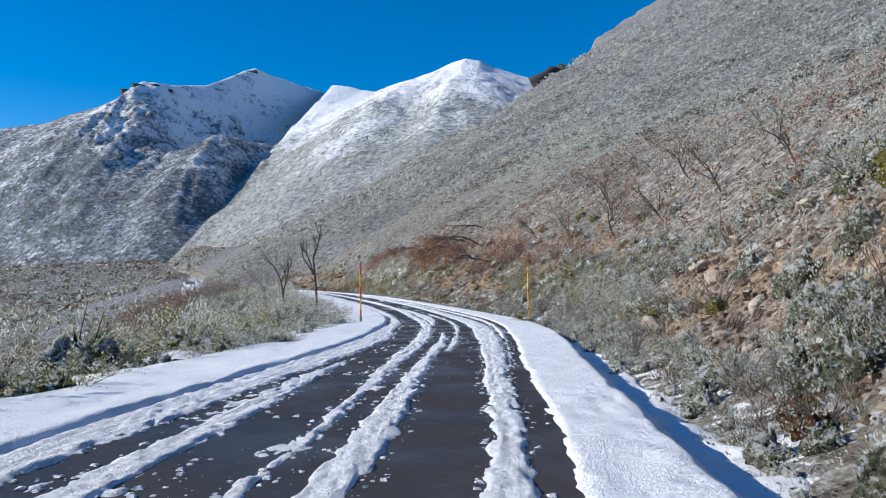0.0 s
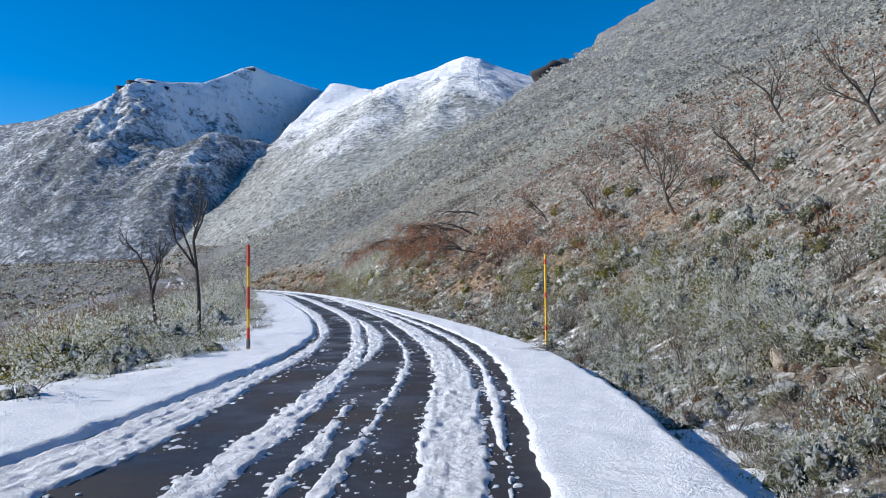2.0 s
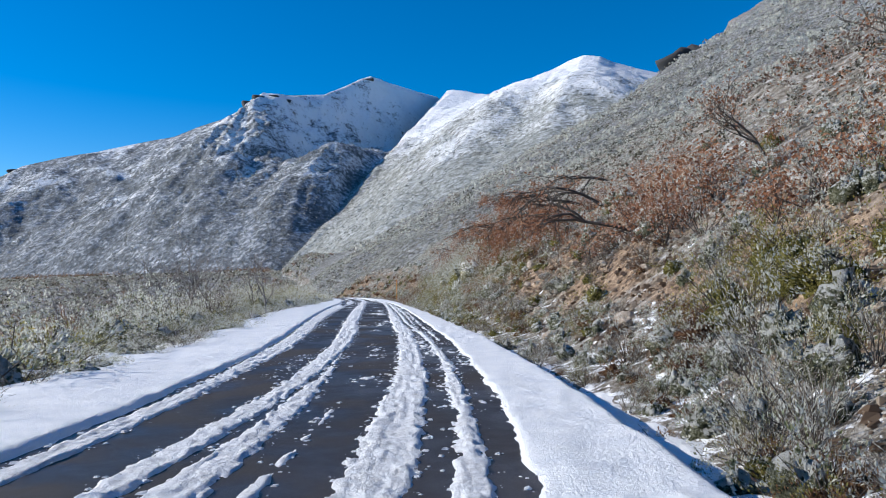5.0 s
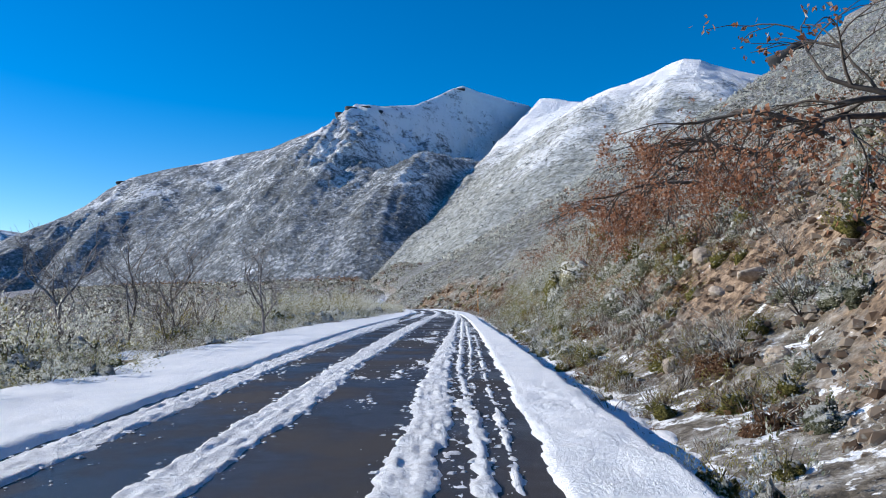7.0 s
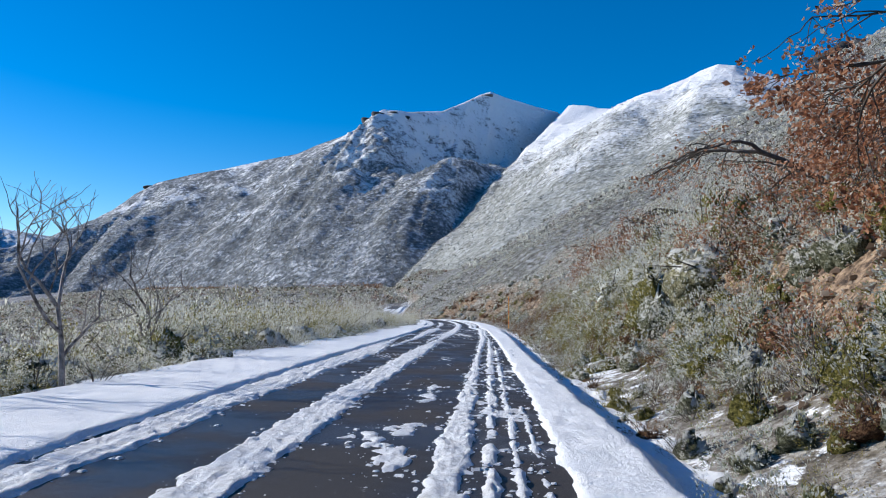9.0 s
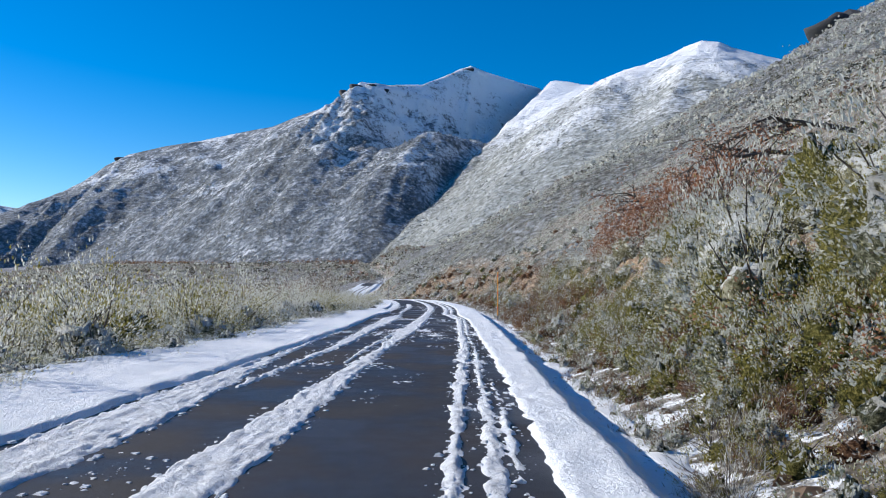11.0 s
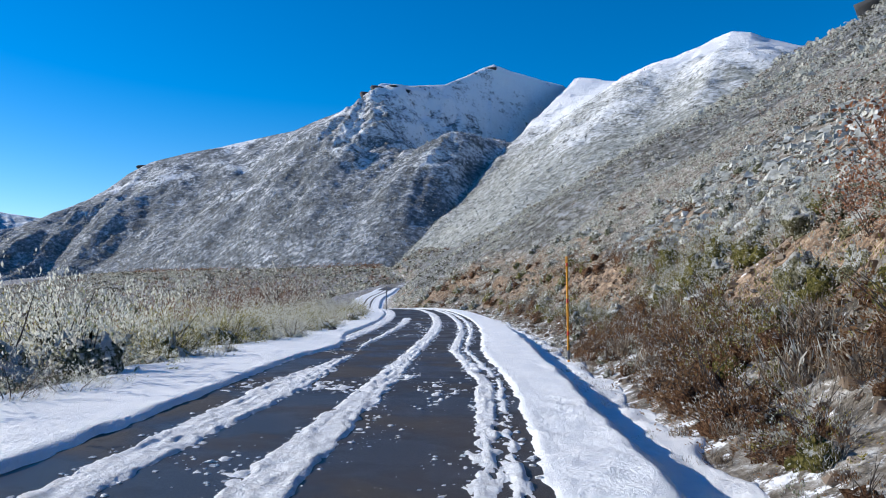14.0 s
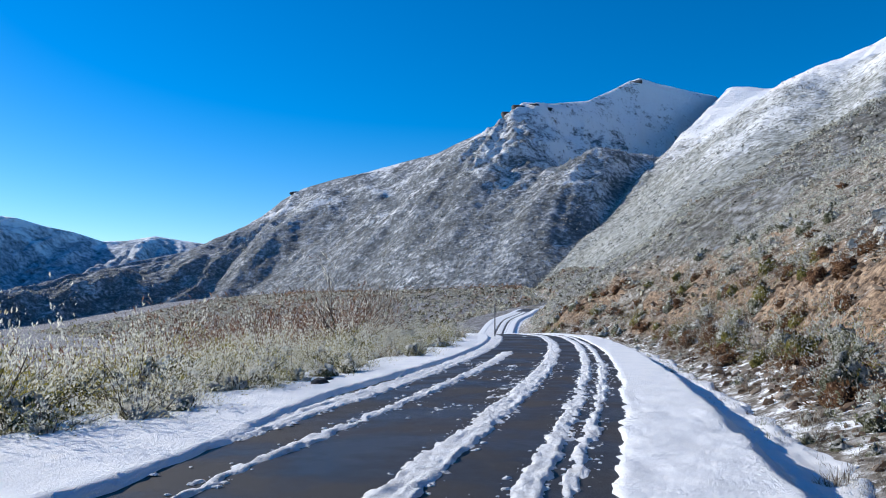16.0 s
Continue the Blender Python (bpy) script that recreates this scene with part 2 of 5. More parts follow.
def make_slope(name, low, high, rockiness, tint, fine=0.26, blotch=2.6, fleck=1.2, soft=0.0, broad=0.15, lee=0.0, strata=0.0):
    """Far slopes: frosted scrub below, snow above, bare rock in bands."""
    m, n, l, b = material(name, 0.9)
    nt = m.node_tree
    speck = noise_node(nt, fine, 8, 0.78)
    mid = noise_node(nt, 0.045, 7, 0.68)
    mixed = maths(nt, "ADD", maths(nt, "MULTIPLY", speck, 1 - broad), maths(nt, "MULTIPLY", mid, broad))
    scrub = ramp(nt, mixed, [(0.40 - soft, (0.05, 0.05, 0.046)), (0.5, tint), (0.585 + soft, (0.68, 0.70, 0.74))])
    patch = noise_node(nt, 0.012, 6, 0.62)
    level = maths(nt, "DIVIDE", maths(nt, "SUBTRACT", height_axis(nt), low), high - low)
    level = maths(nt, "ADD", level, maths(nt, "MULTIPLY", maths(nt, "SUBTRACT", patch, 0.5), blotch))
    level = maths(nt, "ADD", level, maths(nt, "MULTIPLY", maths(nt, "SUBTRACT", mixed, 0.5), fleck * 1.5))
    if strata:
        tc, bed, lie = n.new("ShaderNodeTexCoord"), n.new("ShaderNodeMapping"), n.new("ShaderNodeTexNoise")
        bed.inputs["Scale"].default_value, bed.inputs["Rotation"].default_value = (0.35, 0.35, 2.2), (0.25, 0.35, 0.0)
        lie.inputs["Scale"].default_value, lie.inputs["Detail"].default_value, lie.inputs["Roughness"].default_value = 0.03, 8.0, 0.7
        l.new(tc.outputs["Object"], bed.inputs["Vector"])
        l.new(bed.outputs[0], lie.inputs["Vector"])
        level = maths(nt, "ADD", level, maths(nt, "MULTIPLY", maths(nt, "SUBTRACT", lie.outputs["Fac"], 0.5), strata))
    if lee:
        g, side = n.new("ShaderNodeNewGeometry"), n.new("ShaderNodeSeparateXYZ")
        l.new(g.outputs["Normal"], side.inputs[0])
        level = maths(nt, "ADD", level, maths(nt, "MULTIPLY", maths(nt, "MAXIMUM", side.outputs[0], 0.0), lee))
    base = mix(nt, ramp(nt, level, [(0.35, 0.0), (0.75, 1.0)]), scrub, (0.88, 0.90, 0.93))
    rock = ramp(nt, maths(nt, "ADD", maths(nt, "MULTIPLY", up_axis(nt), -1.0), maths(nt, "MULTIPLY", noise_node(nt, 0.035, 6, 0.7), 1.0)), [(0.0, 0.0), (1.0, 1.0)])
    rock = ramp(nt, rock, [(rockiness, 0.0), (rockiness + 0.06, 1.0)])
    base = mix(nt, rock, base, (0.12, 0.11, 0.10))
    l.new(base, b.inputs["Base Color"])
    bump(nt, b, maths(nt, "ADD", maths(nt, "MULTIPLY", speck, 0.8), maths(nt, "MULTIPLY", mid, 1.0 + 8 * (broad - 0.15))), 0.8, 4.0)
    return m


def make_leaf(name, stops, frost=0.5, crown=True):
    """Small leaves or twig tips: each one takes its own shade, some bear rime."""
    m, n, l, b = material(name, 0.75)
    nt = m.node_tree
    g, o = n.new("ShaderNodeNewGeometry"), n.new("ShaderNodeObjectInfo")
    own = ramp(nt, g.outputs["Random Per Island"], stops)
    white = maths(nt, "ADD", maths(nt, "MULTIPLY", g.outputs["Random Per Island"], 7.31), 0.0)
    white = maths(nt, "MULTIPLY", maths(nt, "FRACT", white, 0.0), 0.28)
    white = maths(nt, "ADD", white, maths(nt, "MULTIPLY", maths(nt, "SUBTRACT", o.outputs["Random"], 0.5), 0.5))
    white = maths(nt, "ADD", white, maths(nt, "MULTIPLY", maths(nt, "SUBTRACT", noise_node(nt, 6.5, 3, 0.5), 0.5), 3.4))
    white = maths(nt, "ADD", white, 0.36)
    tall = n.new("ShaderNodeSeparateXYZ")
    tex = n.new("ShaderNodeTexCoord")
    l.new(tex.outputs["Generated"], tall.inputs[0])
    if crown:
        white = maths(nt, "ADD", white, maths(nt, "MULTIPLY", maths(nt, "SUBTRACT", tall.outputs[2], 0.55), 0.7))
    base = mix(nt, ramp(nt, white, [(0.95 - frost, 0.0), (1.22 - frost, 0.9)]), own, (0.71, 0.71, 0.645))
    l.new(base, b.inputs["Base Color"])
    b.inputs["Specular IOR Level"].default_value = 0.25
    thin, both = n.new("ShaderNodeBsdfTranslucent"), n.new("ShaderNodeMixShader")
    l.new(base, thin.inputs["Color"])
    both.inputs[0].default_value = 0.55
    l.new(b.outputs[0], both.inputs[1])
    l.new(thin.outputs[0], both.inputs[2])
    l.new(both.outputs[0], n["Material Output"].inputs["Surface"])
    return m


def make_plain(name, stops, scale, rough=0.8, strength=0.4, distance=0.02):
    m, n, l, b = material(name, rough)
    nt = m.node_tree
    f = noise_node(nt, scale, 6, 0.65)
    l.new(ramp(nt, f, stops), b.inputs["Base Color"])
    bump(nt, b, f, strength, distance)
    return m


CRAG = make_plain("dark_crag", [(0.35, (0.02, 0.022, 0.026)), (0.55, (0.042, 0.046, 0.053)), (0.76, (0.19, 0.20, 0.225))], 0.35, 0.9, 1.0, 1.5)
SNOW = make_snow("snow", 0.0, 0.65)
PACKED = make_snow("packed_snow", 0.4, 0.8)
ASPHALT = make_asphalt()
GROUND = make_ground("earth_bank", 0.72, 1.53)
VERGE = make_ground("snowy_verge_heath", 0.2, 1.54)
MOOR = make_ground("heath_ground", 0.3, 1.80)
# the tint's blue stands in for aerial haze over the frosted scrub
FACE = make_slope("hazed_frosted_slope", 70, 380, 0.26, (0.18, 0.205, 0.23), 0.22, 2.2, 2.2, 0.02, 0.34, 0.4, 1.1)
DOME = make_slope("snowy_slope", 45, 270, 0.42, (0.35, 0.365, 0.335), 0.24, 1.5, 1.5, 0.05)
VALLEY = make_slope("valley_scrub", 70, 460, 0.6, (0.30, 0.29, 0.295), 0.7, 1.5, 0.9, 0.03)
HILLSIDE = make_slope("hillside_heath", 150, 700, 0.5, (0.26, 0.255, 0.23), 1.1, 1.0, 0.9, 0.02)
# snow hill tint with the blue haze of distance painted in
FARHILL = make_slope("hazed_snow_hill", 60, 460, 0.6, (0.27, 0.33, 0.40), 0.05, 2.0, 0.8, 0.03, 0.3)
BARK = make_plain("dark_bark", [(0.3, (0.035, 0.028, 0.024)), (0.7, (0.11, 0.09, 0.075))], 9)
RIMED = make_plain("rimed_bark", [(0.35, (0.06, 0.05, 0.045)), (0.6, (0.34, 0.31, 0.29))], 7)
RUBBLE = make_leaf("rubble", [(0.0, (0.13, 0.085, 0.055)), (0.5, (0.30, 0.22, 0.16)), (1.0, (0.50, 0.43, 0.35))], 0.15, False)
ROCK = make_plain("pale_rock", [(0.3, (0.22, 0.17, 0.13)), (0.55, (0.42, 0.35, 0.28)), (0.75, (0.56, 0.50, 0.43))], 3.5, 0.85, 0.6, 0.05)
GREYROCK = make_plain("grey_scree", [(0.3, (0.20, 0.20, 0.18)), (0.5, (0.40, 0.40, 0.36)), (0.66, (0.66, 0.67, 0.66))], 3.0, 0.85, 0.6, 0.05)
REDTWIG = make_leaf("red_brown_twigs", [(0.0, (0.10, 0.05, 0.035)), (0.5, (0.21, 0.115, 0.08)), (1.0, (0.30, 0.19, 0.13))], 0.12, False)
SLOPESCRUB = make_leaf("pale_rimed_scrub", [(0.0, (0.09, 0.10, 0.10)), (0.4, (0.19, 0.205, 0.205)), (0.75, (0.32, 0.34, 0.345)), (1.0, (0.17, 0.16, 0.14))], 0.45, False)
CREAM = make_leaf("hoar_frost_broom", [(0.0, (0.22, 0.20, 0.09)), (0.4, (0.42, 0.40, 0.24)), (0.75, (0.60, 0.57, 0.42)), (1.0, (0.34, 0.29, 0.17))], 0.76)
EARTH = make_plain("orange_earth", [(0.3, (0.20, 0.11, 0.06)), (0.7, (0.42, 0.27, 0.16))], 0.5, 0.9, 0.8, 0.5)
YELLOW = make_plain("yellow_paint", [(0.3, (0.80, 0.42, 0.02)), (0.7, (0.86, 0.50, 0.03))], 12, 0.45, 0.1, 0.002)
ORANGE = make_plain("orange_paint", [(0.3, (0.74, 0.28, 0.015)), (0.7, (0.82, 0.36, 0.02))], 12, 0.45, 0.1, 0.002)
RED = make_plain("red_paint", [(0.3, (0.62, 0.05, 0.02)), (0.7, (0.74, 0.08, 0.03))], 12, 0.45, 0.1, 0.002)
GREYPOLE = make_plain("grey_metal", [(0.3, (0.12, 0.12, 0.13)), (0.7, (0.2, 0.2, 0.21))], 12, 0.5, 0.1, 0.002)
HEATH = make_leaf("frosted_heath", [(0.0, (0.12, 0.13, 0.058)), (0.35, (0.25, 0.27, 0.15)), (0.7, (0.42, 0.44, 0.32)), (1.0, (0.22, 0.17, 0.10))], 0.65)
BROOM = make_leaf("olive_broom", [(0.0, (0.12, 0.11, 0.022)), (0.5, (0.29, 0.26, 0.06)), (1.0, (0.45, 0.39, 0.14))], 0.34)
BRACKEN = make_leaf("brown_bracken", [(0.0, (0.085, 0.042, 0.022)), (0.5, (0.235, 0.125, 0.06)), (1.0, (0.38, 0.24, 0.13))], 0.22)
OAKLEAF = make_leaf("russet_oak_leaf", [(0.0, (0.15, 0.06, 0.035)), (0.5, (0.40, 0.18, 0.095)), (1.0, (0.52, 0.31, 0.20))], 0.22, False)
SAGE = make_leaf("rimed_sage_heath", [(0.0, (0.15, 0.155, 0.12)), (0.5, (0.30, 0.305, 0.235)), (1.0, (0.44, 0.44, 0.36))], 0.66, False)
RUST = make_leaf("russet_heath", [(0.0, (0.10, 0.06, 0.045)), (0.5, (0.22, 0.14, 0.105)), (1.0, (0.38, 0.28, 0.22))], 0.38, False)
DARKHEATH = make_leaf("dark_heath", [(0.0, (0.035, 0.035, 0.025)), (0.5, (0.085, 0.08, 0.055)), (1.0, (0.15, 0.135, 0.10))], 0.28, False)
DRYHEATH = make_leaf("pale_dry_heath", [(0.0, (0.15, 0.135, 0.105)), (0.5, (0.26, 0.24, 0.195)), (1.0, (0.45, 0.42, 0.36))], 0.5, False)
TUFTS = [SAGE, RUST, DARKHEATH, DRYHEATH]
STRAW = make_leaf("dry_grass", [(0.0, (0.10, 0.07, 0.05)), (0.5, (0.26, 0.20, 0.15)), (1.0, (0.42, 0.36, 0.27))], 0.35)
SCRUB = make_leaf("rimed_scrub", [(0.0, (0.06, 0.05, 0.04)), (0.4, (0.17, 0.15, 0.125)), (0.75, (0.28, 0.25, 0.215)), (1.0, (0.18, 0.115, 0.085))], 0.44, False)


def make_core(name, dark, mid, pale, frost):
    """The thick of a bush: close shoots seen as fine flecks, the darkest painting shaded gaps, with rime on what faces
    up.
    """
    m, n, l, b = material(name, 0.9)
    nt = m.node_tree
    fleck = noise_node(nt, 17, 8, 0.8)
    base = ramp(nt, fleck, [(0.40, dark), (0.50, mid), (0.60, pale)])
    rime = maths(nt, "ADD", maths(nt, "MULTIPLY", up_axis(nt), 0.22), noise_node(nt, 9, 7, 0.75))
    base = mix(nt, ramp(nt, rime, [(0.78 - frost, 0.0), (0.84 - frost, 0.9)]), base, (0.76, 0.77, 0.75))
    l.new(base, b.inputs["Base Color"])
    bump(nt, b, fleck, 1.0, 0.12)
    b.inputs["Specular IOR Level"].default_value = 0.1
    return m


# the first, dark colour of each paints the shade between its shoots
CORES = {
    "heath": make_core("heath_shaded_thick", (0.028, 0.033, 0.02), (0.12, 0.125, 0.075), (0.32, 0.33, 0.25), 0.17),
    "broom": make_core("broom_shaded_thick", (0.028, 0.03, 0.01), (0.14, 0.13, 0.035), (0.34, 0.30, 0.10), 0.09),
    "pale": make_core("rimed_broom_shaded_thick", (0.04, 0.04, 0.02), (0.19, 0.18, 0.10), (0.45, 0.43, 0.31), 0.20),
    "bracken": make_core("bracken_shaded_thick", (0.03, 0.016, 0.01), (0.13, 0.065, 0.036), (0.28, 0.17, 0.10), 0.03),
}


# ---- builders ----
def grid_mesh(name, verts, faces, mat, shade=True, keep=None):
    """A mesh from arrays of corners and of four-sided faces."""
    verts, faces = np.asarray(verts, np.float32).reshape(-1, 3), np.asarray(faces, np.int32).reshape(-1, 4)
    if keep is not None:
        faces = faces[keep]
        used = np.unique(faces)
        back = np.zeros(len(verts), np.int32)
        back[used] = np.arange(len(used))
        verts, faces = verts[used], back[faces]
    me = bpy.data.meshes.new(name)
    me.vertices.add(len(verts))
    me.vertices.foreach_set("co", verts.ravel())
    me.loops.add(len(faces) * 4)
    me.loops.foreach_set("vertex_index", faces.ravel())
    me.polygons.add(len(faces))
    me.polygons.foreach_set("loop_start", np.arange(len(faces), dtype=np.int32) * 4)
    me.polygons.foreach_set("use_smooth", np.full(len(faces), shade))
    me.update(calc_edges=True)
    me.materials.append(mat)
    return me


def sheet(rows, cols):
    """The faces of a net of corners."""
    i, j = np.meshgrid(np.arange(rows - 1), np.arange(cols - 1), indexing="ij")
    a = (i * cols + j).ravel()
    return np.stack([a, a + 1, a + cols + 1, a + cols], 1)


def leaves(centres, sizes, rng, along=None, thin=0.5):
    """Small four-sided leaves at the given places, lying every way, or along the given ways."""
    n = len(centres)
    u = rng.normal(size=(n, 3)) if along is None else along + 0.35 * rng.normal(size=(n, 3))
    u /= np.linalg.norm(u, axis=1)[:, None]
    v = np.cross(u, rng.normal(size=(n, 3)))
    v /= np.linalg.norm(v, axis=1)[:, None] + 1e-6
    w = np.cross(u, v)
    u, v = u * sizes[:, None], v * (sizes * thin)[:, None]
    lift = w * (sizes * 0.25)[:, None]
    verts = np.stack([centres - u, centres + v * 0.9 + lift, centres + u, centres - v * 0.9 + lift], 1).reshape(-1, 3)
    return verts, np.arange(4 * n).reshape(-1, 4)


def tube(points, radii, sides=5):
    """Corners and faces of a tapered, bent stick."""
    points, radii = np.asarray(points, float), np.asarray(radii, float)
    t = np.gradient(points, axis=0)
    t /= np.linalg.norm(t, axis=1)[:, None] + 1e-9
    side = np.cross(t, [0.31, 0.95, 0.1])
    side /= np.linalg.norm(side, axis=1)[:, None] + 1e-9
    other = np.cross(t, side)
    ang = np.arange(sides) * 2 * np.pi / sides
    ring = points[:, None] + radii[:, None, None] * (np.cos(ang)[None, :, None] * side[:, None] + np.sin(ang)[None, :, None] * other[:, None])
    verts, faces = ring.reshape(-1, 3), []
    for k in range(len(points) - 1):
        for j in range(sides):
            a, b = k * sides + j, k * sides + (j + 1) % sides
            faces.append((a, b, b + sides, a + sides))
    return verts, np.array(faces)


def joined(pieces):
    verts, faces, at = [], [], 0
    for v, f in pieces:
        verts.append(v)
        faces.append(np.asarray(f) + at)
        at += len(v)
    return np.vstack(verts), np.vstack(faces)


def part(name, mesh, parent, label=""):
    ob = new(name, mesh)
    ob.parent = parent
    return tagged(ob, label) if label else ob


# ---- the land ----
BASE = radians(18.0)  # the land's own axes: along the valley, and across it
CB, SB = math.cos(BASE), math.sin(BASE)


def spaced(*runs):
    """Steps of even and growing width: (from, to, step at first, step at last)."""
    out = []
    for a, b, p, q in runs:
        x, k = a, 0
        while x < b - 1e-6:
            out.append(x)
            x += p + (q - p) * (x - a) / (b - a)
    return np.array(out + [runs[-1][1]])


along = spaced((-120, -12, 8, 0.6), (-12, 150, 0.5, 0.5), (150, 420, 0.7, 3.5), (420, 1100, 4, 18))
across = spaced((-900, -120, 30, 6), (-120, -24, 6, 0.8), (-24, 24, 0.38, 0.38), (24, 140, 0.45, 4), (140, 620, 4, 16))
AL, AC = np.meshgrid(along, across, indexing="ij")
GX, GY = AC * CB - AL * SB, AC * SB + AL * CB
GZ = ground_z(GX, GY)
GF = sheet(len(along), len(across))[:, ::-1]
ground = new("ground", grid_mesh("ground", np.stack([GX, GY, GZ], -1), GF, GROUND))
ground.data.materials.append(VALLEY)
GS, GD, _ = road_coords(GX, GY)
overgrown = (GD + 14 * fbm(GX.ravel() / 9, GY.ravel() / 9, 3))[GF].mean(1) < -26
upper = (GD + 30 * fbm(GX.ravel() / 25, GY.ravel() / 25, 3))[GF].mean(1) > 46
upper |= (GS[GF].mean(1) > 150) & ((GD + 2 * fbm(GX.ravel() / 6, GY.ravel() / 6, 3))[GF].mean(1) > 9.5)
ground.data.materials.append(HILLSIDE)
ground.data.materials.append(MOOR)
FS, FD = GS[GF].mean(1), (GD + 5 * fbm(GX.ravel() / 4, GY.ravel() / 4, 3))[GF].mean(1)
moor = ((FD > 9.5) | ((FS < 38) & (FD > 4.0) & ~((FS > 9) & (FS < 24) & (FD < 8.6)) & ~((FS > 28) & (FD > 5.0) & (FD < 7.0))) | (FD < 0)) & ~overgrown & ~upper
overgrown |= (FS > 165) & (FD < -3.5)
ground.data.materials.append(VERGE)
verge = (FD > 0) & (FD < 4.6) & ~overgrown & ~upper
ground.data.polygons.foreach_set("material_index", np.where(verge, 4, overgrown + 2 * upper + 3 * (moor & ~overgrown)).astype(np.int32))
tagged(ground, "stony heath hillside and valley with patchy lying snow", "ground", kind="structure")

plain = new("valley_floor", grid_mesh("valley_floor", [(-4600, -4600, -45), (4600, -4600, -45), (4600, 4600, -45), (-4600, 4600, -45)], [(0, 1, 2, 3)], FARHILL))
tagged(plain, "wide snowy valley floor under the mountains", "ground", kind="structure")


def polar(az, el, dist, eye=(-1.4, 47.4, 1.3)):
    a = np.radians(az)
    return np.array([eye[0] - dist * math.sin(a), eye[1] + dist * math.cos(a), eye[2] + dist * math.tan(radians(el))])


SKIN = {}


def slope_sheet(name, foot, crest, mat, label, n=260, m=150, bulge=0.0, big=22.0, back=120.0, bend=1.0, seed=0.0, bowl=0.0, crags=0.0):
    """A mountain side between its foot and its crest, with spurs and gullies, and a short far side behind the crest."""
    foot, crest = np.array(foot, float), np.array(crest, float)
    u = np.linspace(0, 1, n)
    line = lambda p: np.stack([np.interp(u, np.linspace(0, 1, len(p)), p[:, k]) for k in range(3)], 1)
    f, c = line(foot), line(crest)
    v = np.linspace(0, 1, m)[None, :, None] ** bend
    p = f[:, None] * (1 - v) + c[:, None] * v
    h = np.sin(np.pi * v[..., 0])
    p[..., 2] += bulge * h * smooth(u, 0.0, 0.4)[:, None]
    x, y = p[..., 0] + seed, p[..., 1]
    rough = h * (1 - 0.25 * v[..., 0])
    across_ = u[:, None] * np.linalg.norm(crest[-1] - crest[0])
    spur = fbm((across_ + 50 * fbm(x / 150, y / 150, 2)) / 120 + seed, v[..., 0] * 1.1, 4)
    p[..., 2] += rough * big * (1.5 * spur + 0.7 * fbm(x / 70, y / 70, 5))
    p[..., 2] += (0.15 + rough) * 3.0 * fbm(x / 12, y / 12, 3)
    p[..., 2] += crags * smooth(v[..., 0], 0.35, 0.7) * (1 - smooth(v[..., 0], 0.93, 1.0)) * (fbm(x / 38, p[..., 2] / 22, 4) + 0.5 * fbm(across_ / 16, v[..., 0] * 3, 3))
    w = v[..., 0] + 0.08 * fbm(x / 60, y / 60, 3)
    p[..., 2] -= bowl * (smooth(u, 0.64, 0.84)[:, None] + 0.5 * fbm(x / 45, y / 45, 4)) * smooth(u, 0.58, 0.66)[:, None] * smooth(w, 0.42, 0.62) * (1 - smooth(v[..., 0], 0.82, 1.0))
    d = c - f
    d[:, 2] = 0
    d /= np.linalg.norm(d, axis=1)[:, None]
    rear = p[:, -1:] + (d * back)[:, None] - np.array([0, 0, back * 0.6])
    p = np.concatenate([p, rear], 1)
    ob = new(name, grid_mesh(name, p, sheet(n, m + 1)[:, ::-1], mat))
    SKIN[name] = p[:, :-1]
    return tagged(ob, label, "mountain", kind="structure")


# the dark-faced mountain across the valley: a rising ridge, a rocky shoulder, the peak, the fall to the saddle
ridge = [polar(*r) for r in ((66, -1.5, 900), (60, 0.0, 960), (56.6, 1.1, 1010), (53, 2.3, 1080), (49.5, 3.3, 1160), (47.0, 3.9, 1200), (45.4, 4.25, 1240), (43.8, 5.25, 1245), (41.8, 6.5, 1250), (40.4, 7.75, 1255),
                             (39.0, 8.6, 1255), (36.8, 9.3, 1230), (34.5, 9.85, 1210), (31.8, 10.6, 1180), (29.4, 11.2, 1140), (27.7, 12.0, 1110),
                             (26.1, 12.6, 1080), (24.9, 13.3, 1060), (24.0, 14.15, 1050), (23.2, 14.63, 1050), (21.0, 14.5, 1080), (18.7, 14.63, 1120),
                             (17.2, 15.2, 1160), (15.9, 15.8, 1190), (15.1, 16.02, 1200), (13.8, 15.55, 1225), (11.6, 14.9, 1260), (10.1, 14.5, 1290), (9.0, 13.6, 1310), (6.5, 12.2, 1330))]
foot_l = [(-740, 330, -45), (-740, 420, -42), (-730, 520, -36), (-720, 610, -26), (-700, 700, -12), (-650, 735, -2), (-560, 730, 4), (-430, 680, 12), (-345, 645, 14), (-268, 618, 14), (-215, 640, 20), (-190, 700, 45), (-170, 800, 80)]
slope_sheet("mountain_left", foot_l, ridge, FACE, "frosted rocky mountain with a dark snowy face and peak", n=360, m=170, big=25.0, bulge=10.0, bowl=85.0, crags=7.0)

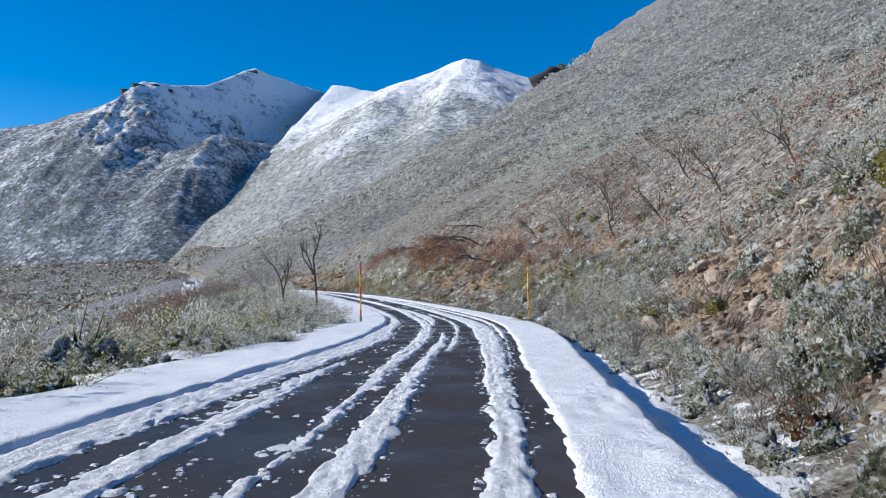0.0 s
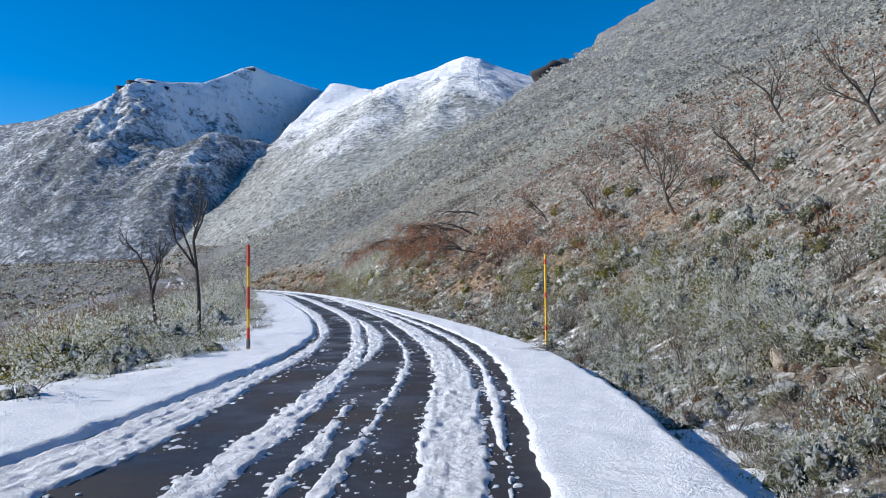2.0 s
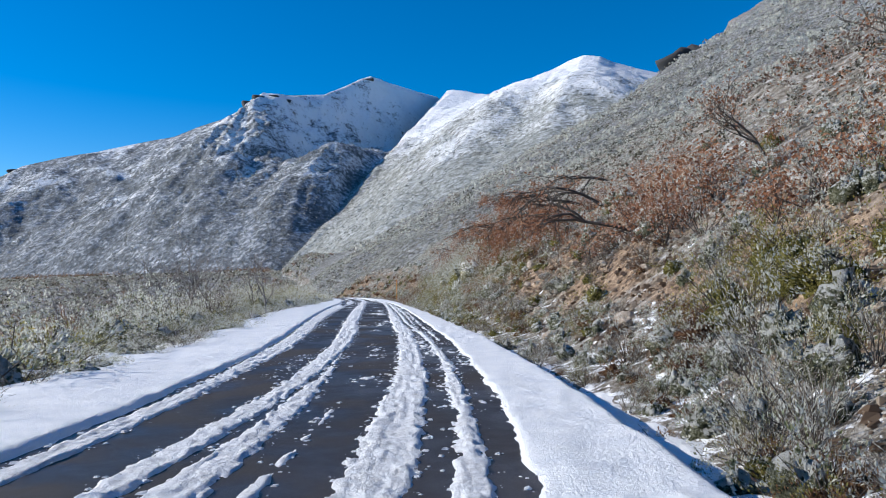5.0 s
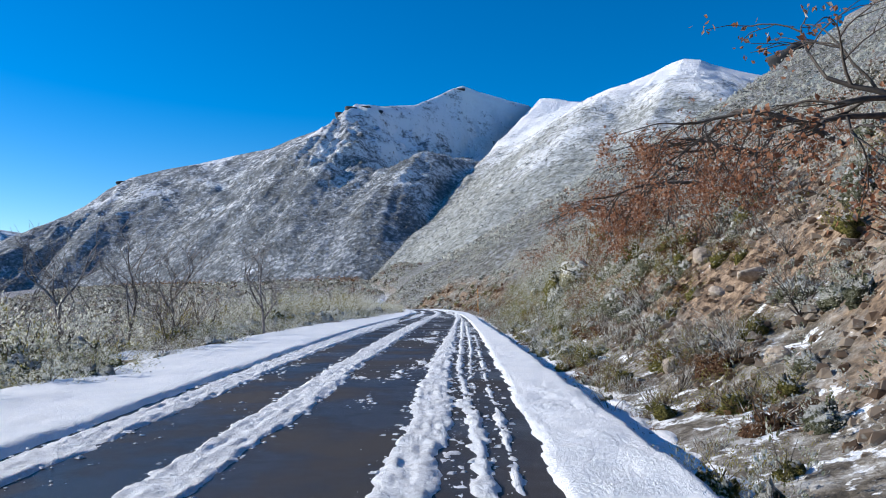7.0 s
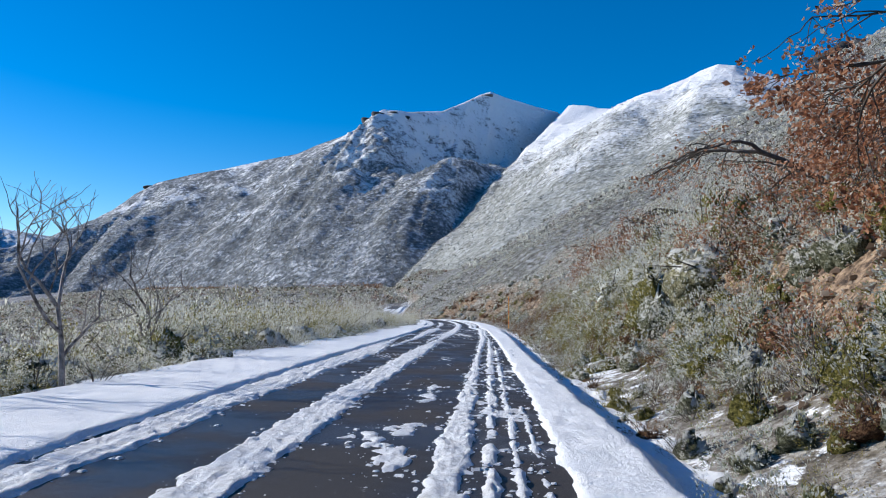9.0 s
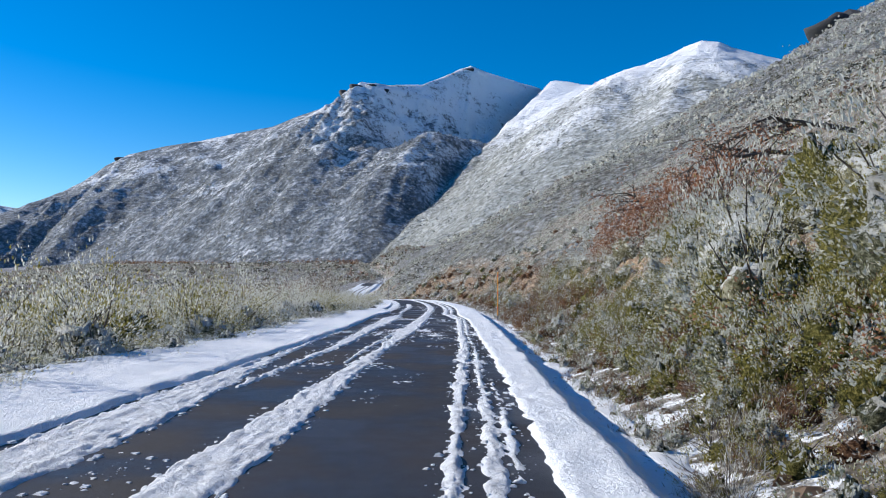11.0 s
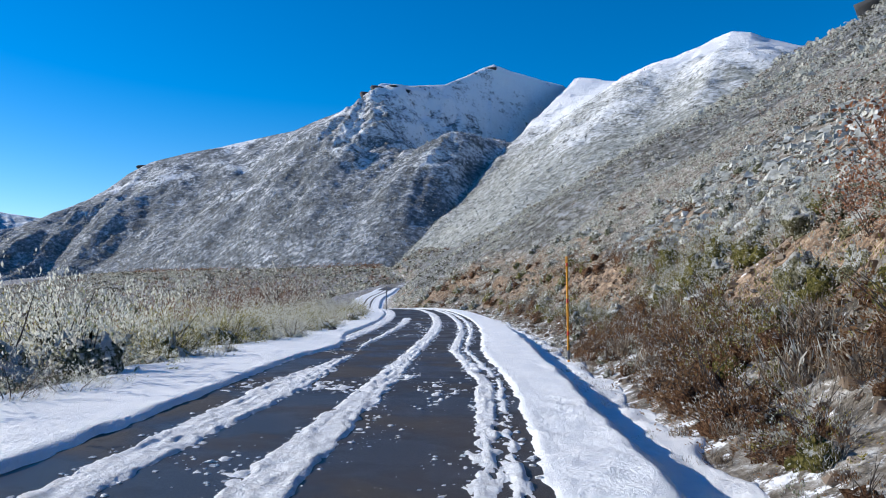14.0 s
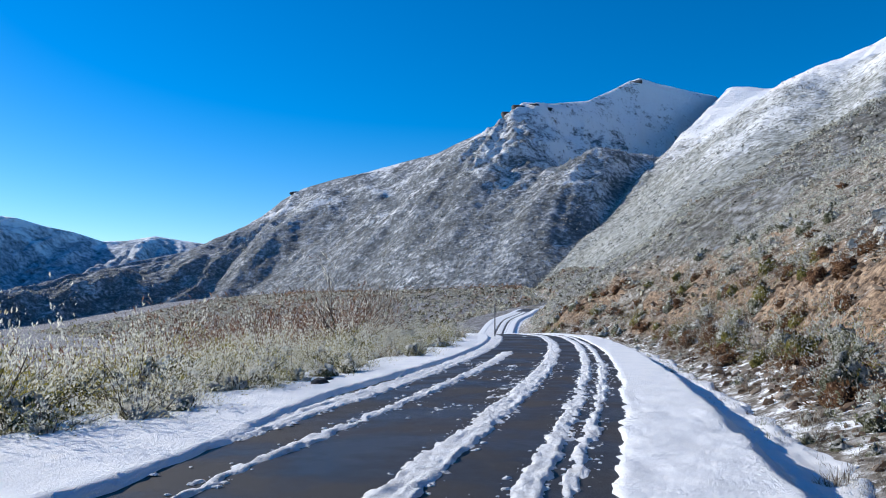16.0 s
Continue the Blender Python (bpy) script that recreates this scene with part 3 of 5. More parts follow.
# the white round-topped mountain and its long near slope
crest_d = [polar(*r) for r in ((9.3, 14.95, 1290), (8.9, 15.0, 1290), (7.9, 14.9, 1280), (7.0, 14.68, 1270), (6.0, 14.6, 1250), (5.1, 14.5, 1230), (4.2, 14.75, 1190), (3.3, 15.1, 1150),
                               (2.4, 15.5, 1110), (1.6, 15.97, 1080), (0.8, 16.4, 1050), (0.0, 16.8, 1020), (-1.2, 17.14, 990), (-2.35, 16.95, 980),
                               (-3.3, 16.5, 985), (-5.0, 15.9, 1000), (-8.0, 15.0, 1030), (-14.0, 13.0, 1060))]
foot_d = [(-235, 598, 8), (-222, 590, 10), (-180, 545, 14), (-140, 500, 16), (-90, 470, 15), (-30, 450, 20), (60, 470, 30), (160, 520, 40)]
slope_sheet("mountain_dome", foot_d, crest_d, DOME, "round snow-covered mountain top with a pale grassy slope", n=230, m=150, big=13.0, bulge=26.0, back=90.0, seed=311.0)

# far ranges down the valley, the blue of haze put into their colour
far_crest = [polar(*r) for r in ((75, 5.2, 3300), (66, 5.8, 3300), (60, 6.0, 3200), (58.3, 5.9, 3200), (56.6, 5.45, 3250), (54.9, 5.15, 3300), (53.1, 4.6, 3350), (51.6, 4.7, 3400),
                                 (49.8, 5.1, 3400), (48.3, 4.9, 3450), (46.7, 4.7, 3500), (44.0, 4.4, 3500), (38, 4.0, 3500))]
far_foot = [(-2600, 500, -45), (-2300, 1000, -45), (-1900, 1500, -45), (-1500, 2000, -45)]
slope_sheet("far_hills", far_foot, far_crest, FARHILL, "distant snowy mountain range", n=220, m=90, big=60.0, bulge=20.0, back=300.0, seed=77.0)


# ---- the road ----
s_road = np.arange(-40, 370, 0.5)
d_road = np.linspace(-2.9, 2.2, 30)
S, D = np.meshgrid(s_road, d_road, indexing="ij")
X, Y, Z = on_road(S, D)
Z = Z - 0.02 * (np.abs(D) / 2.9) ** 2 - 0.12 * smooth(-D, 2.75, 2.9) - 0.05 * smooth(D, 2.0, 2.2)
road = new("road", grid_mesh("road", np.stack([X, Y, Z], -1), sheet(*S.shape)[:, ::-1], ASPHALT))
tagged(road, "narrow wet asphalt mountain road cleared in wheel tracks", "road", kind="structure")

# bands of snow left on the road: along, from, to; a band with no width is gone there
BANDS = [
    [(-40, -2.95, -2.3), (7, -2.94, -2.28), (14, -2.75, -2.0), (21, -2.72, -1.88), (26, -2.75, -2.3), (37, -2.44, -2.2), (45, -2.5, -2.1), (57, -2.42, -1.92), (62, -2.42, -1.94), (75, -2.35, -1.7), (83, -2.3, -1.5), (88, -2.25, -1.9), (92, -2.2, -2.1), (108, -2.75, -2.65), (116, -2.95, -2.5), (135, -2.9, -2.4), (150, -2.9, -2.3), (165, -2.7, -0.95), (340, -2.7, -0.95)],
    [(-40, -1.85, -1.42), (7, -1.82, -1.43), (12, -1.9, -1.6), (15, -1.7, -1.7)],
    [(-40, -0.6, -0.5), (7, -0.60, -0.48), (14, -0.96, -0.66), (21, -1.2, -0.8), (30, -1.45, -1.1), (37, -1.52, -1.2), (45, -1.2, -0.85), (57, -1.05, -0.5), (62, -1.02, -0.5), (70, -0.9, -0.35), (83, -0.73, -0.22), (92, -0.5, -0.29), (98, -0.62, -0.15), (108, -0.57, -0.13), (114, -0.55, -0.2), (130, -0.5, -0.1), (150, -0.5, -0.1), (165, -0.55, 0.45), (340, -0.55, 0.45)],
    [(-40, -0.2, 0.2), (7, -0.19, 0.2), (14, -0.4, -0.15), (21, -0.50, -0.30), (24, -0.6, -0.6)],
    [(16, -0.05, -0.05), (18, -0.12, 0.05), (24, -0.2, -0.05), (37, -0.32, -0.22), (44, -0.2, -0.2)],
    [(27, -1.05, -1.05), (32, -1.05, -0.75), (37, -1.04, -0.53), (45, -0.8, -0.6), (50, -0.7, -0.7)],
    [(-40, 1.06, 1.38), (7, 1.06, 1.39), (14, 0.78, 1.2), (21, 0.44, 1.08), (30, 0.25, 0.85), (37, 0.22, 0.77), (45, 0.4, 0.9), (57, 0.64, 1.06), (62, 0.69, 1.07), (72, 0.95, 1.2), (83, 1.16, 1.28), (93, 1.2, 1.43), (101, 1.08, 1.25), (108, 1.03, 1.28), (114, 0.41, 0.62), (130, 0.5, 0.75), (150, 0.5, 0.8), (165, 0.85, 1.3), (340, 0.85, 1.3)],
    [(8, 1.28, 1.28), (21, 1.17, 1.25), (30, 1.1, 1.28), (37, 1.12, 1.37), (45, 1.2, 1.4), (54, 1.25, 1.40), (60, 1.17, 1.25), (70, 1.30, 1.42), (83, 1.47, 1.60), (93, 1.5, 1.57), (98, 1.3, 1.4), (108, 1.34, 1.46), (114, 0.73, 0.83), (130, 0.9, 1.1), (150, 0.9, 1.1)],
    [(56, 1.36, 1.36), (60, 1.36, 1.43), (66, 1.5, 1.56), (83, 1.67, 1.73), (89, 1.68, 1.68)],
    [(50, 1.54, 1.54), (58, 1.54, 1.62), (66, 1.68, 1.74), (74, 1.8, 1.8)],
    [(85, -1.55, -1.55), (88, -1.6, -1.4), (93, -1.53, -1.27), (100, -1.85, -1.4), (108, -2.0, -1.32), (111, -1.8, -1.5), (113, -1.6, -1.6), (116, -1.9, -1.75), (135, -1.9, -1.5)],
    [(88, -0.7, -0.7), (92, -0.78, -0.66), (97, -0.7, -0.6), (99, -0.6, -0.6)],
]
SHOULDER_R = [(-40, 1.68), (7, 1.68), (14, 1.47), (21, 1.44), (26, 1.48), (37, 1.67), (45, 1.75), (57, 1.86), (62, 1.89), (83, 1.93), (93, 1.77), (101, 1.6), (108, 1.51), (114, 1.1), (130, 1.3), (300, 1.3)]
SHOULDER_L = [(-40, -2.98), (7, -2.97), (14, -2.8), (21, -2.76), (26, -2.9), (37, -2.6), (45, -2.6), (57, -2.5), (62, -2.48), (83, -2.36), (93, -2.25), (100, -2.3), (108, -2.52), (112, -2.62), (115, -2.3), (117, -2.5), (121, -3.1), (135, -2.95), (300, -2.6)]
OUTER_R = [(-40, 2.6), (14, 2.56), (24, 2.85), (33, 2.9), (57, 2.75), (84, 2.45), (98, 2.42), (114, 2.35), (300, 2.5)]


OUTER_L = [(-40, -6.8), (70, -6.4), (84, -5.4), (130, -5.6), (150, -4.4), (300, -3.6)]


def at(table, s, k=1):
    t = np.array(table)
    return np.interp(s, t[:, 0], t[:, k])


def ragged(s, d):
    return 0.06 * fbm(s / 1.2, d / 0.30, 3) + 0.085 * fbm(s / 0.20 + 40, d / 0.07, 3)


def band_depth(s, d):
    """How deep the snow lies on the driven part; below nought where the road is bare."""
    r = ragged(s, d)
    depth = np.full(np.shape(s), -0.05)
    for k, t in enumerate(BANDS):
        a, b = at(t, s), at(t, s, 2)
        ends = (s >= t[0][0]) & (s <= t[-1][0])
        inside = np.minimum(d - a, b - d) + r
        inside = np.where(ends & (b - a > 0.02), inside, -1)
        depth = np.maximum(depth, np.clip(inside * 0.45, -0.05, 0.024) + np.where(inside > 0, 0.018 * fbm(s / 1.1, d / 0.06, 3) + 0.030 * fbm(s / 0.16, d / 0.09, 2), 0))
    patch = fbm(s / 1.6 + 7, d / 0.55, 4) + 0.35 * fbm(s / 9, 0 * d, 2) - 0.60 + 0.5 * fbm(s / 0.15, d / 0.09, 2)
    return np.maximum(depth, np.clip(patch * 0.12, -0.05, 0.02))


def snow_net(name, s, d_of, depth_of, mat, label, least=-0.012):
    """A skin of snow; where its depth falls under nought it dives below the road and is left out."""
    v = np.linspace(0, 1, d_of[2])
    S = s[:, None] + 0 * v
    lo, hi = at(d_of[0], s)[:, None], at(d_of[1], s)[:, None]
    D = lo + (hi - lo) * v
    X, Y, Z = on_road(S, D)
    H = depth_of(S, D)
    f = sheet(len(s), len(v))
    keep = (H.ravel()[f] > least).any(1)
    ob = new(name, grid_mesh(name, np.stack([X, Y, Z + H - 0.02 * (np.abs(D) / 2.9) ** 2], -1), f[:, ::-1], mat, keep=keep))
    return tagged(ob, label, "snow", kind="stuff")


inner = lambda t, w: [(s, d + w) for s, d in t]
snow_net("snow_ridges", np.arange(1, 129, 0.068), (inner(SHOULDER_L, -0.05), inner(SHOULDER_R, 0.0), 190), band_depth, PACKED, "thin ragged ridges of slush between the wheel tracks")
snow_net("snow_ridges", np.arange(129, 330, 0.3), (inner(SHOULDER_L, -0.05), inner(SHOULDER_R, 0.0), 90), band_depth, PACKED, "thin ragged ridges of slush between the wheel tracks")


def right_depth(s, d):
    a, b = at(SHOULDER_R, s), at(OUTER_R, s)
    up = np.clip((d - a + 1.0 * ragged(s, d)) * 0.6, -0.05, 0.035) + 0.022 * fbm(s / 0.33, d / 0.2, 3) * smooth(d, a - 0.1, a + 0.1) * (0.5 + smooth(fbm(s / 7, 0 * d, 2), -0.1, 0.3))
    down = smooth(d, b - 0.03 + 0.08 * fbm(s / 0.8, 0 * d, 3), b + 0.40 + 0.16 * fbm(s / 1.3, 0 * d + 5, 3))
    return up + 0.02 * fbm(s / 0.5, d / 0.5, 4) + 0.09 * fbm(s / 0.55, d / 0.35, 3) * smooth(d, b + 0.05, b + 0.5) - 0.31 * down - 0.4 * smooth(d, b + 0.95 + 0.5 * fbm(s / 0.9, d / 0.9, 3), b + 1.4)


def left_depth(s, d):
    a = at(SHOULDER_L, s)
    up = np.clip((a - d + 1.1 * ragged(s, d)) * 0.9, -0.05, 0.07)
    far = smooth(-d, 4.6, 6.0)
    return up + 0.03 * fbm(s / 0.6, d / 0.5, 4) + 0.10 * fbm(s / 2.5, d / 2.0, 3) * smooth(-d, 3.2, 4.6) - 0.22 * far * (0.6 + fbm(s / 1.5, d / 1.5, 3))


snow_net("snow_shoulder", np.r_[np.arange(-6, 130, 0.14), np.arange(130, 360, 0.8)], (inner(SHOULDER_R, -0.12), inner(OUTER_R, 1.5), 60), right_depth, SNOW, "smooth unbroken snow along the uphill verge", -1.0)
snow_net("snow_shoulder", np.r_[np.arange(-6, 130, 0.2), np.arange(130, 360, 0.8)], (OUTER_L, inner(SHOULDER_L, 0.1), 64), left_depth, SNOW, "deep smooth snow along the valley verge")

# slush crumbs thrown about on the bare asphalt
rng = np.random.RandomState(11)
cs, cd = rng.uniform(-2, 130, 60000), rng.uniform(-2.6, 1.9, 60000)
near = band_depth(cs, cd)
thick = fbm(cs / 4 + 3, cd / 0.9, 3)
pick = (near < 0.004) & ((near > -0.038) | (thick > 0.36))
cs, cd = cs[pick][:11000], cd[pick][:11000]
cx, cy, cz = on_road(cs, cd)
r = 0.004 + 0.027 * rng.rand(len(cs)) ** 3.4
box = np.array([(-1, -1, -0.3), (1, -1, -0.3), (1, 1, -0.3), (-1, 1, -0.3), (-0.6, -0.5, 0.7), (0.5, -0.6, 0.6), (0.6, 0.5, 0.8), (-0.5, 0.6, 0.55)])
jit = box[None] * r[:, None, None] * rng.uniform(0.6, 1.4, (len(cs), 8, 3)) * np.array([1.2, 1.2, 0.6])
cv = jit + np.stack([cx, cy, cz], -1)[:, None]
cf = np.array([(0, 1, 5, 4), (1, 2, 6, 5), (2, 3, 7, 6), (3, 0, 4, 7), (4, 5, 6, 7)])
cf = cf[None] + 8 * np.arange(len(cs))[:, None, None]
tagged(new("slush_crumbs", grid_mesh("slush_crumbs", cv, cf, PACKED, False)), "small crumbs of slush scattered over the asphalt", "snow", kind="stuff")


def rubble(name, runs, mat, label, seed, big=0.08):
    """Small loose stones over the raw earth, one mesh."""
    r = np.random.RandomState(seed)
    spots = [(r.uniform(lo, hi, n), a + (b - a) * r.rand(n)) for lo, hi, a, b, n in runs]
    s, d = np.concatenate([p[0] for p in spots]), np.concatenate([p[1] for p in spots])
    x, y, _ = on_road(s, d)
    z = ground_z(x, y)
    w = 0.02 + big * r.rand(len(s)) ** 2.6
    v = box[None] * w[:, None, None] * r.uniform(0.5, 1.5, (len(s), 8, 3))
    v = v + np.stack([x, y, z], -1)[:, None]
    f = np.array([(0, 1, 5, 4), (1, 2, 6, 5), (2, 3, 7, 6), (3, 0, 4, 7), (4, 5, 6, 7)])[None] + 8 * np.arange(len(s))[:, None, None]
    return tagged(new(name, grid_mesh(name, v, f, mat, False)), label, "rubble", kind="stuff")


rubble("rubble", ((36, 80, 4.4, 8.8, 8000), (104, 160, 3.6, 8.5, 7000), (6, 26, 4.4, 9.0, 4200), (80, 104, 3.6, 6.5, 700)), RUBBLE, "loose stones and clods on the raw earth bank", 21)
rubble("scree", ((106, 134, 7.6, 13.5, 2200),), GREYROCK, "grey scree of broken slabs above the bank", 22, 0.24)

# the road's far stretch at the mountain's foot, a line of snow
u = np.linspace(0, 1, 90)
fx = -250 - 300 * u
fy = (476 - 0.36 * fx) / 0.93 + 3 * fbm(u * 9, 0 * u, 2)
row = np.stack([fx, fy], 1)
lift = 1.0 + 0.8 * fbm(u * 9, 0 * u, 2)
edge = []
for dx, dy, dz in ((-1.6, -4.0, -1.0), (0.0, 0.0, 0.0), (2.2, 5.6, 0.5), (3.4, 8.6, -1.5)):
    edge.append(np.stack([fx + dx, fy + dy, ground_z(fx + dx, fy + dy) + lift + dz], 1))
edge = np.stack(edge, 1)
tagged(new("far_road", grid_mesh("far_road", edge, sheet(90, 4), SNOW)), "snow-covered road shelf at the mountain's foot", "road", kind="structure")

# a raw orange scar where that road cuts the spur
u, v = np.meshgrid(np.linspace(0, 1, 60), np.linspace(0, 1, 14), indexing="ij")
sx, sy = -226 + 40 * u, 594 - 22 * u
hi = 13 * np.sin(np.pi * u) ** 0.6 * (0.7 + 0.8 * fbm(u * 7, 0 * u, 3))
sx, sy, sz = sx + v * 3 + fbm(u * 9, v * 3, 3) * 2, sy + v * 7 - 3 + fbm(u * 8, v * 3 + 4, 3) * 3, 12 + v * hi
tagged(new("earth_scar", grid_mesh("earth_scar", np.stack([sx, sy, sz], -1), sheet(60, 14), EARTH)), "raw orange earth scar of a distant road cutting", "cutting", kind="structure")


# ---- snow poles ----
def snow_pole(place, bands, body, height=2.2, radius=0.032, lean=0.0, label=""):
    """A round marker pole with painted rings, a cap and a ground sleeve."""
    x, y, z = place
    root = new("snow_pole")
    root.matrix_basis = pose(x, y, z, 0, lean, 0)
    tagged(root, label, "snow pole", "snow poles along the road")
    shaft = part("shaft", grid_mesh("shaft", *tube([(0, 0, -0.25), (0, 0, height)], [radius, radius], 14), body), root)
    for a, b in bands:
        part("painted_ring", grid_mesh("painted_ring", *tube([(0, 0, a), (0, 0, b)], [radius * 1.06] * 2, 14), RED), root, "red painted ring")
    top = [(0, 0, height - 0.02), (0, 0, height + 0.012), (0, 0, height + 0.018)]
    part("cap", grid_mesh("cap", *tube(top, [radius * 1.12, radius * 1.12, 0.002], 14), RED if len(bands) > 3 else body), root)
    part("sleeve", grid_mesh("sleeve", *tube([(0, 0, -0.2), (0, 0, 0.02)], [radius * 1.35] * 2, 14), GREYPOLE), root, "grey ground sleeve")
    return root


snow_pole((3.13, 32.65, -0.05), [(0.36, 0.48), (1.16, 1.28), (1.97, 2.09)], YELLOW, radius=0.028, label="tall yellow snow pole with narrow red rings on the verge")
snow_pole((-3.89, 31.71, 0.2), [(0.0, 0.27), (0.72, 1.23), (1.7, 2.2), (0.27, 0.28)], YELLOW, radius=0.035, label="tall red and yellow banded snow pole beside bare trees")
snow_pole((-17.7, 112.75, 0.25), [(0.36, 0.46), (1.12, 1.22), (1.98, 2.06)], ORANGE, radius=0.026, lean=-0.8, label="orange snow pole with dark red rings below the cut bank")
snow_pole((-34.8, 142.0, 0.18), [], GREYPOLE, 1.75, label="thin dark marker pole beyond the bend")


# ---- stones ----
def stone_mesh(seed, flat=0.7):
    r = np.random.RandomState(seed)
    bm = bmesh.new()
    bmesh.ops.create_icosphere(bm, subdivisions=2, radius=1.0)
    cuts = r.normal(size=(15, 3))
    cuts /= np.linalg.norm(cuts, axis=1)[:, None]
    at_ = r.uniform(0.45, 0.8, 15)
    for v in bm.verts:
        p = np.array(v.co)
        for c, a in zip(cuts, at_):
            over = p @ c - a
            if over > 0:
                p = p - c * over
        p *= (1.0, 1.0, flat)
        v.co = Vector(p * r.uniform(0.97, 1.03))
    me = bpy.data.meshes.new("rock")
    bm.to_mesh(me)
    bm.free()
    me.polygons.foreach_set("use_smooth", np.full(len(me.polygons), seed % 2 == 0))
    me.materials.append(ROCK)
    return me


STONES = [stone_mesh(k, 0.5 + 0.06 * (k % 6)) for k in range(10)]
rng = np.random.RandomState(5)


SCREE = [stone_mesh(20 + k, 0.35 + 0.05 * (k % 4)) for k in range(6)]
for me in SCREE:
    me.materials[0] = GREYROCK


DARK = [stone_mesh(40, 0.7)]
DARK[0].materials[0] = CRAG


def lay_stone(x, y, size, label, sink=0.3, z=None, group="", shapes=STONES):
    z = float(ground_z(x, y)) if z is None else z
    ob = new("rock", shapes[rng.randint(len(shapes))])
    ob.matrix_basis = pose(x, y, z + size * (0.5 - sink), rng.uniform(-30, 30), rng.uniform(-30, 30), rng.uniform(0, 360)) @ Matrix.Diagonal((size, size * rng.uniform(0.7, 1.1), size * rng.uniform(0.6, 1.0), 1))
    return tagged(ob, label, "rock", group)


for lo, hi, a, b, n in ((38, 77, 4.4, 8.6, 70), (106, 156, 3.8, 8.0, 80), (10, 24, 4.6, 8.3, 70), (84, 106, 4.0, 7.0, 8)):
    for k in range(n):
        s, d = rng.uniform(lo, hi), a + (b - a) * rng.rand() ** 1.2
        x, y, _ = on_road(s, d)
        lay_stone(float(x), float(y), 0.07 + 0.30 * rng.rand() ** 3, "angular pale brown rock lodged in the earth bank", group="rocks in the cut bank")
for k in range(60):
    x, y, _ = on_road(rng.uniform(106, 134), 7.6 + 5.5 * rng.rand())
    lay_stone(float(x), float(y), 0.16 + 0.26 * rng.rand() ** 2, "flat grey slab of scree dusted with snow", group="scree slabs above the bank", shapes=SCREE)
for x, y, z, r in ((-26.3, 143.6, 0.55, 0.75), (-0.7, 61.2, 1.45, 0.26), (-0.1, 61.6, 1.75, 0.3), (-12.6, 101.4, 0.45, 0.36), (-11.3, 98.4, 0.7, 0.55), (-11.9, 98.0, 0.35, 0.4), (-9.6, 97.5, 2.9, 0.24),
                   (7.2, 19.5, 2.3, 0.34), (7.6, 20.8, 2.7, 0.3), (6.6, 18.6, 1.5, 0.3), (-25.0, 140.0, 0.7, 0.4)):
    lay_stone(x, y, r, "large weathered pale boulder resting on the bank", 0.5, z)
for x, y, r in ((-26.7, 118.4, 0.24), (-27.2, 119.3, 0.12)):
    lay_stone(x, y, r, "dark stone beside the snowy verge", 0.3, 0.27, shapes=DARK)


# dark crags on the ridges
for az, el, dist, w, h in ((24.3, 13.75, 1042, 16, 17), (23.5, 14.2, 1040, 18, 16), (22.5, 14.25, 1046, 16, 13), (21.6, 14.0, 1050, 14, 10), (26.3, 12.3, 1074, 11, 8), (27.6, 11.6, 1104, 9, 7), (39.4, 8.2, 1246, 16, 9), (41.6, 6.2, 1242, 14, 10),
                           (15.4, 15.7, 1192, 15, 9), (-1.6, 15.4, 930, 9, 6), (-2.3, 15.1, 925, 7, 5)):
    p = polar(az, el, dist)
    ob = new("crag", STONES[rng.randint(10)].copy())
    ob.data.materials[0] = CRAG
    ob.matrix_basis = pose(*p, 0, 0, rng.uniform(0, 360)) @ Matrix.Diagonal((w, w * 0.8, h * 0.6, 1))
    tagged(ob, "dark rock outcrop breaking through the snowy ridge", "crag")
for x, y, w, h in ((54, 440, 11, 8), (60, 446, 12, 9), (67, 452, 9, 7)):
    ob = new("crag", STONES[rng.randint(10)].copy())
    ob.data.materials[0] = CRAG
    ob.matrix_basis = pose(x, y, float(ground_z(x, y)) - h * 0.12, 12, -20, rng.uniform(0, 360)) @ Matrix.Diagonal((w, w * 0.9, h, 1))
    tagged(ob, "dark rock outcrop on the hillside's skyline", "crag")


# ---- shrubs ----
SHAPES = {}


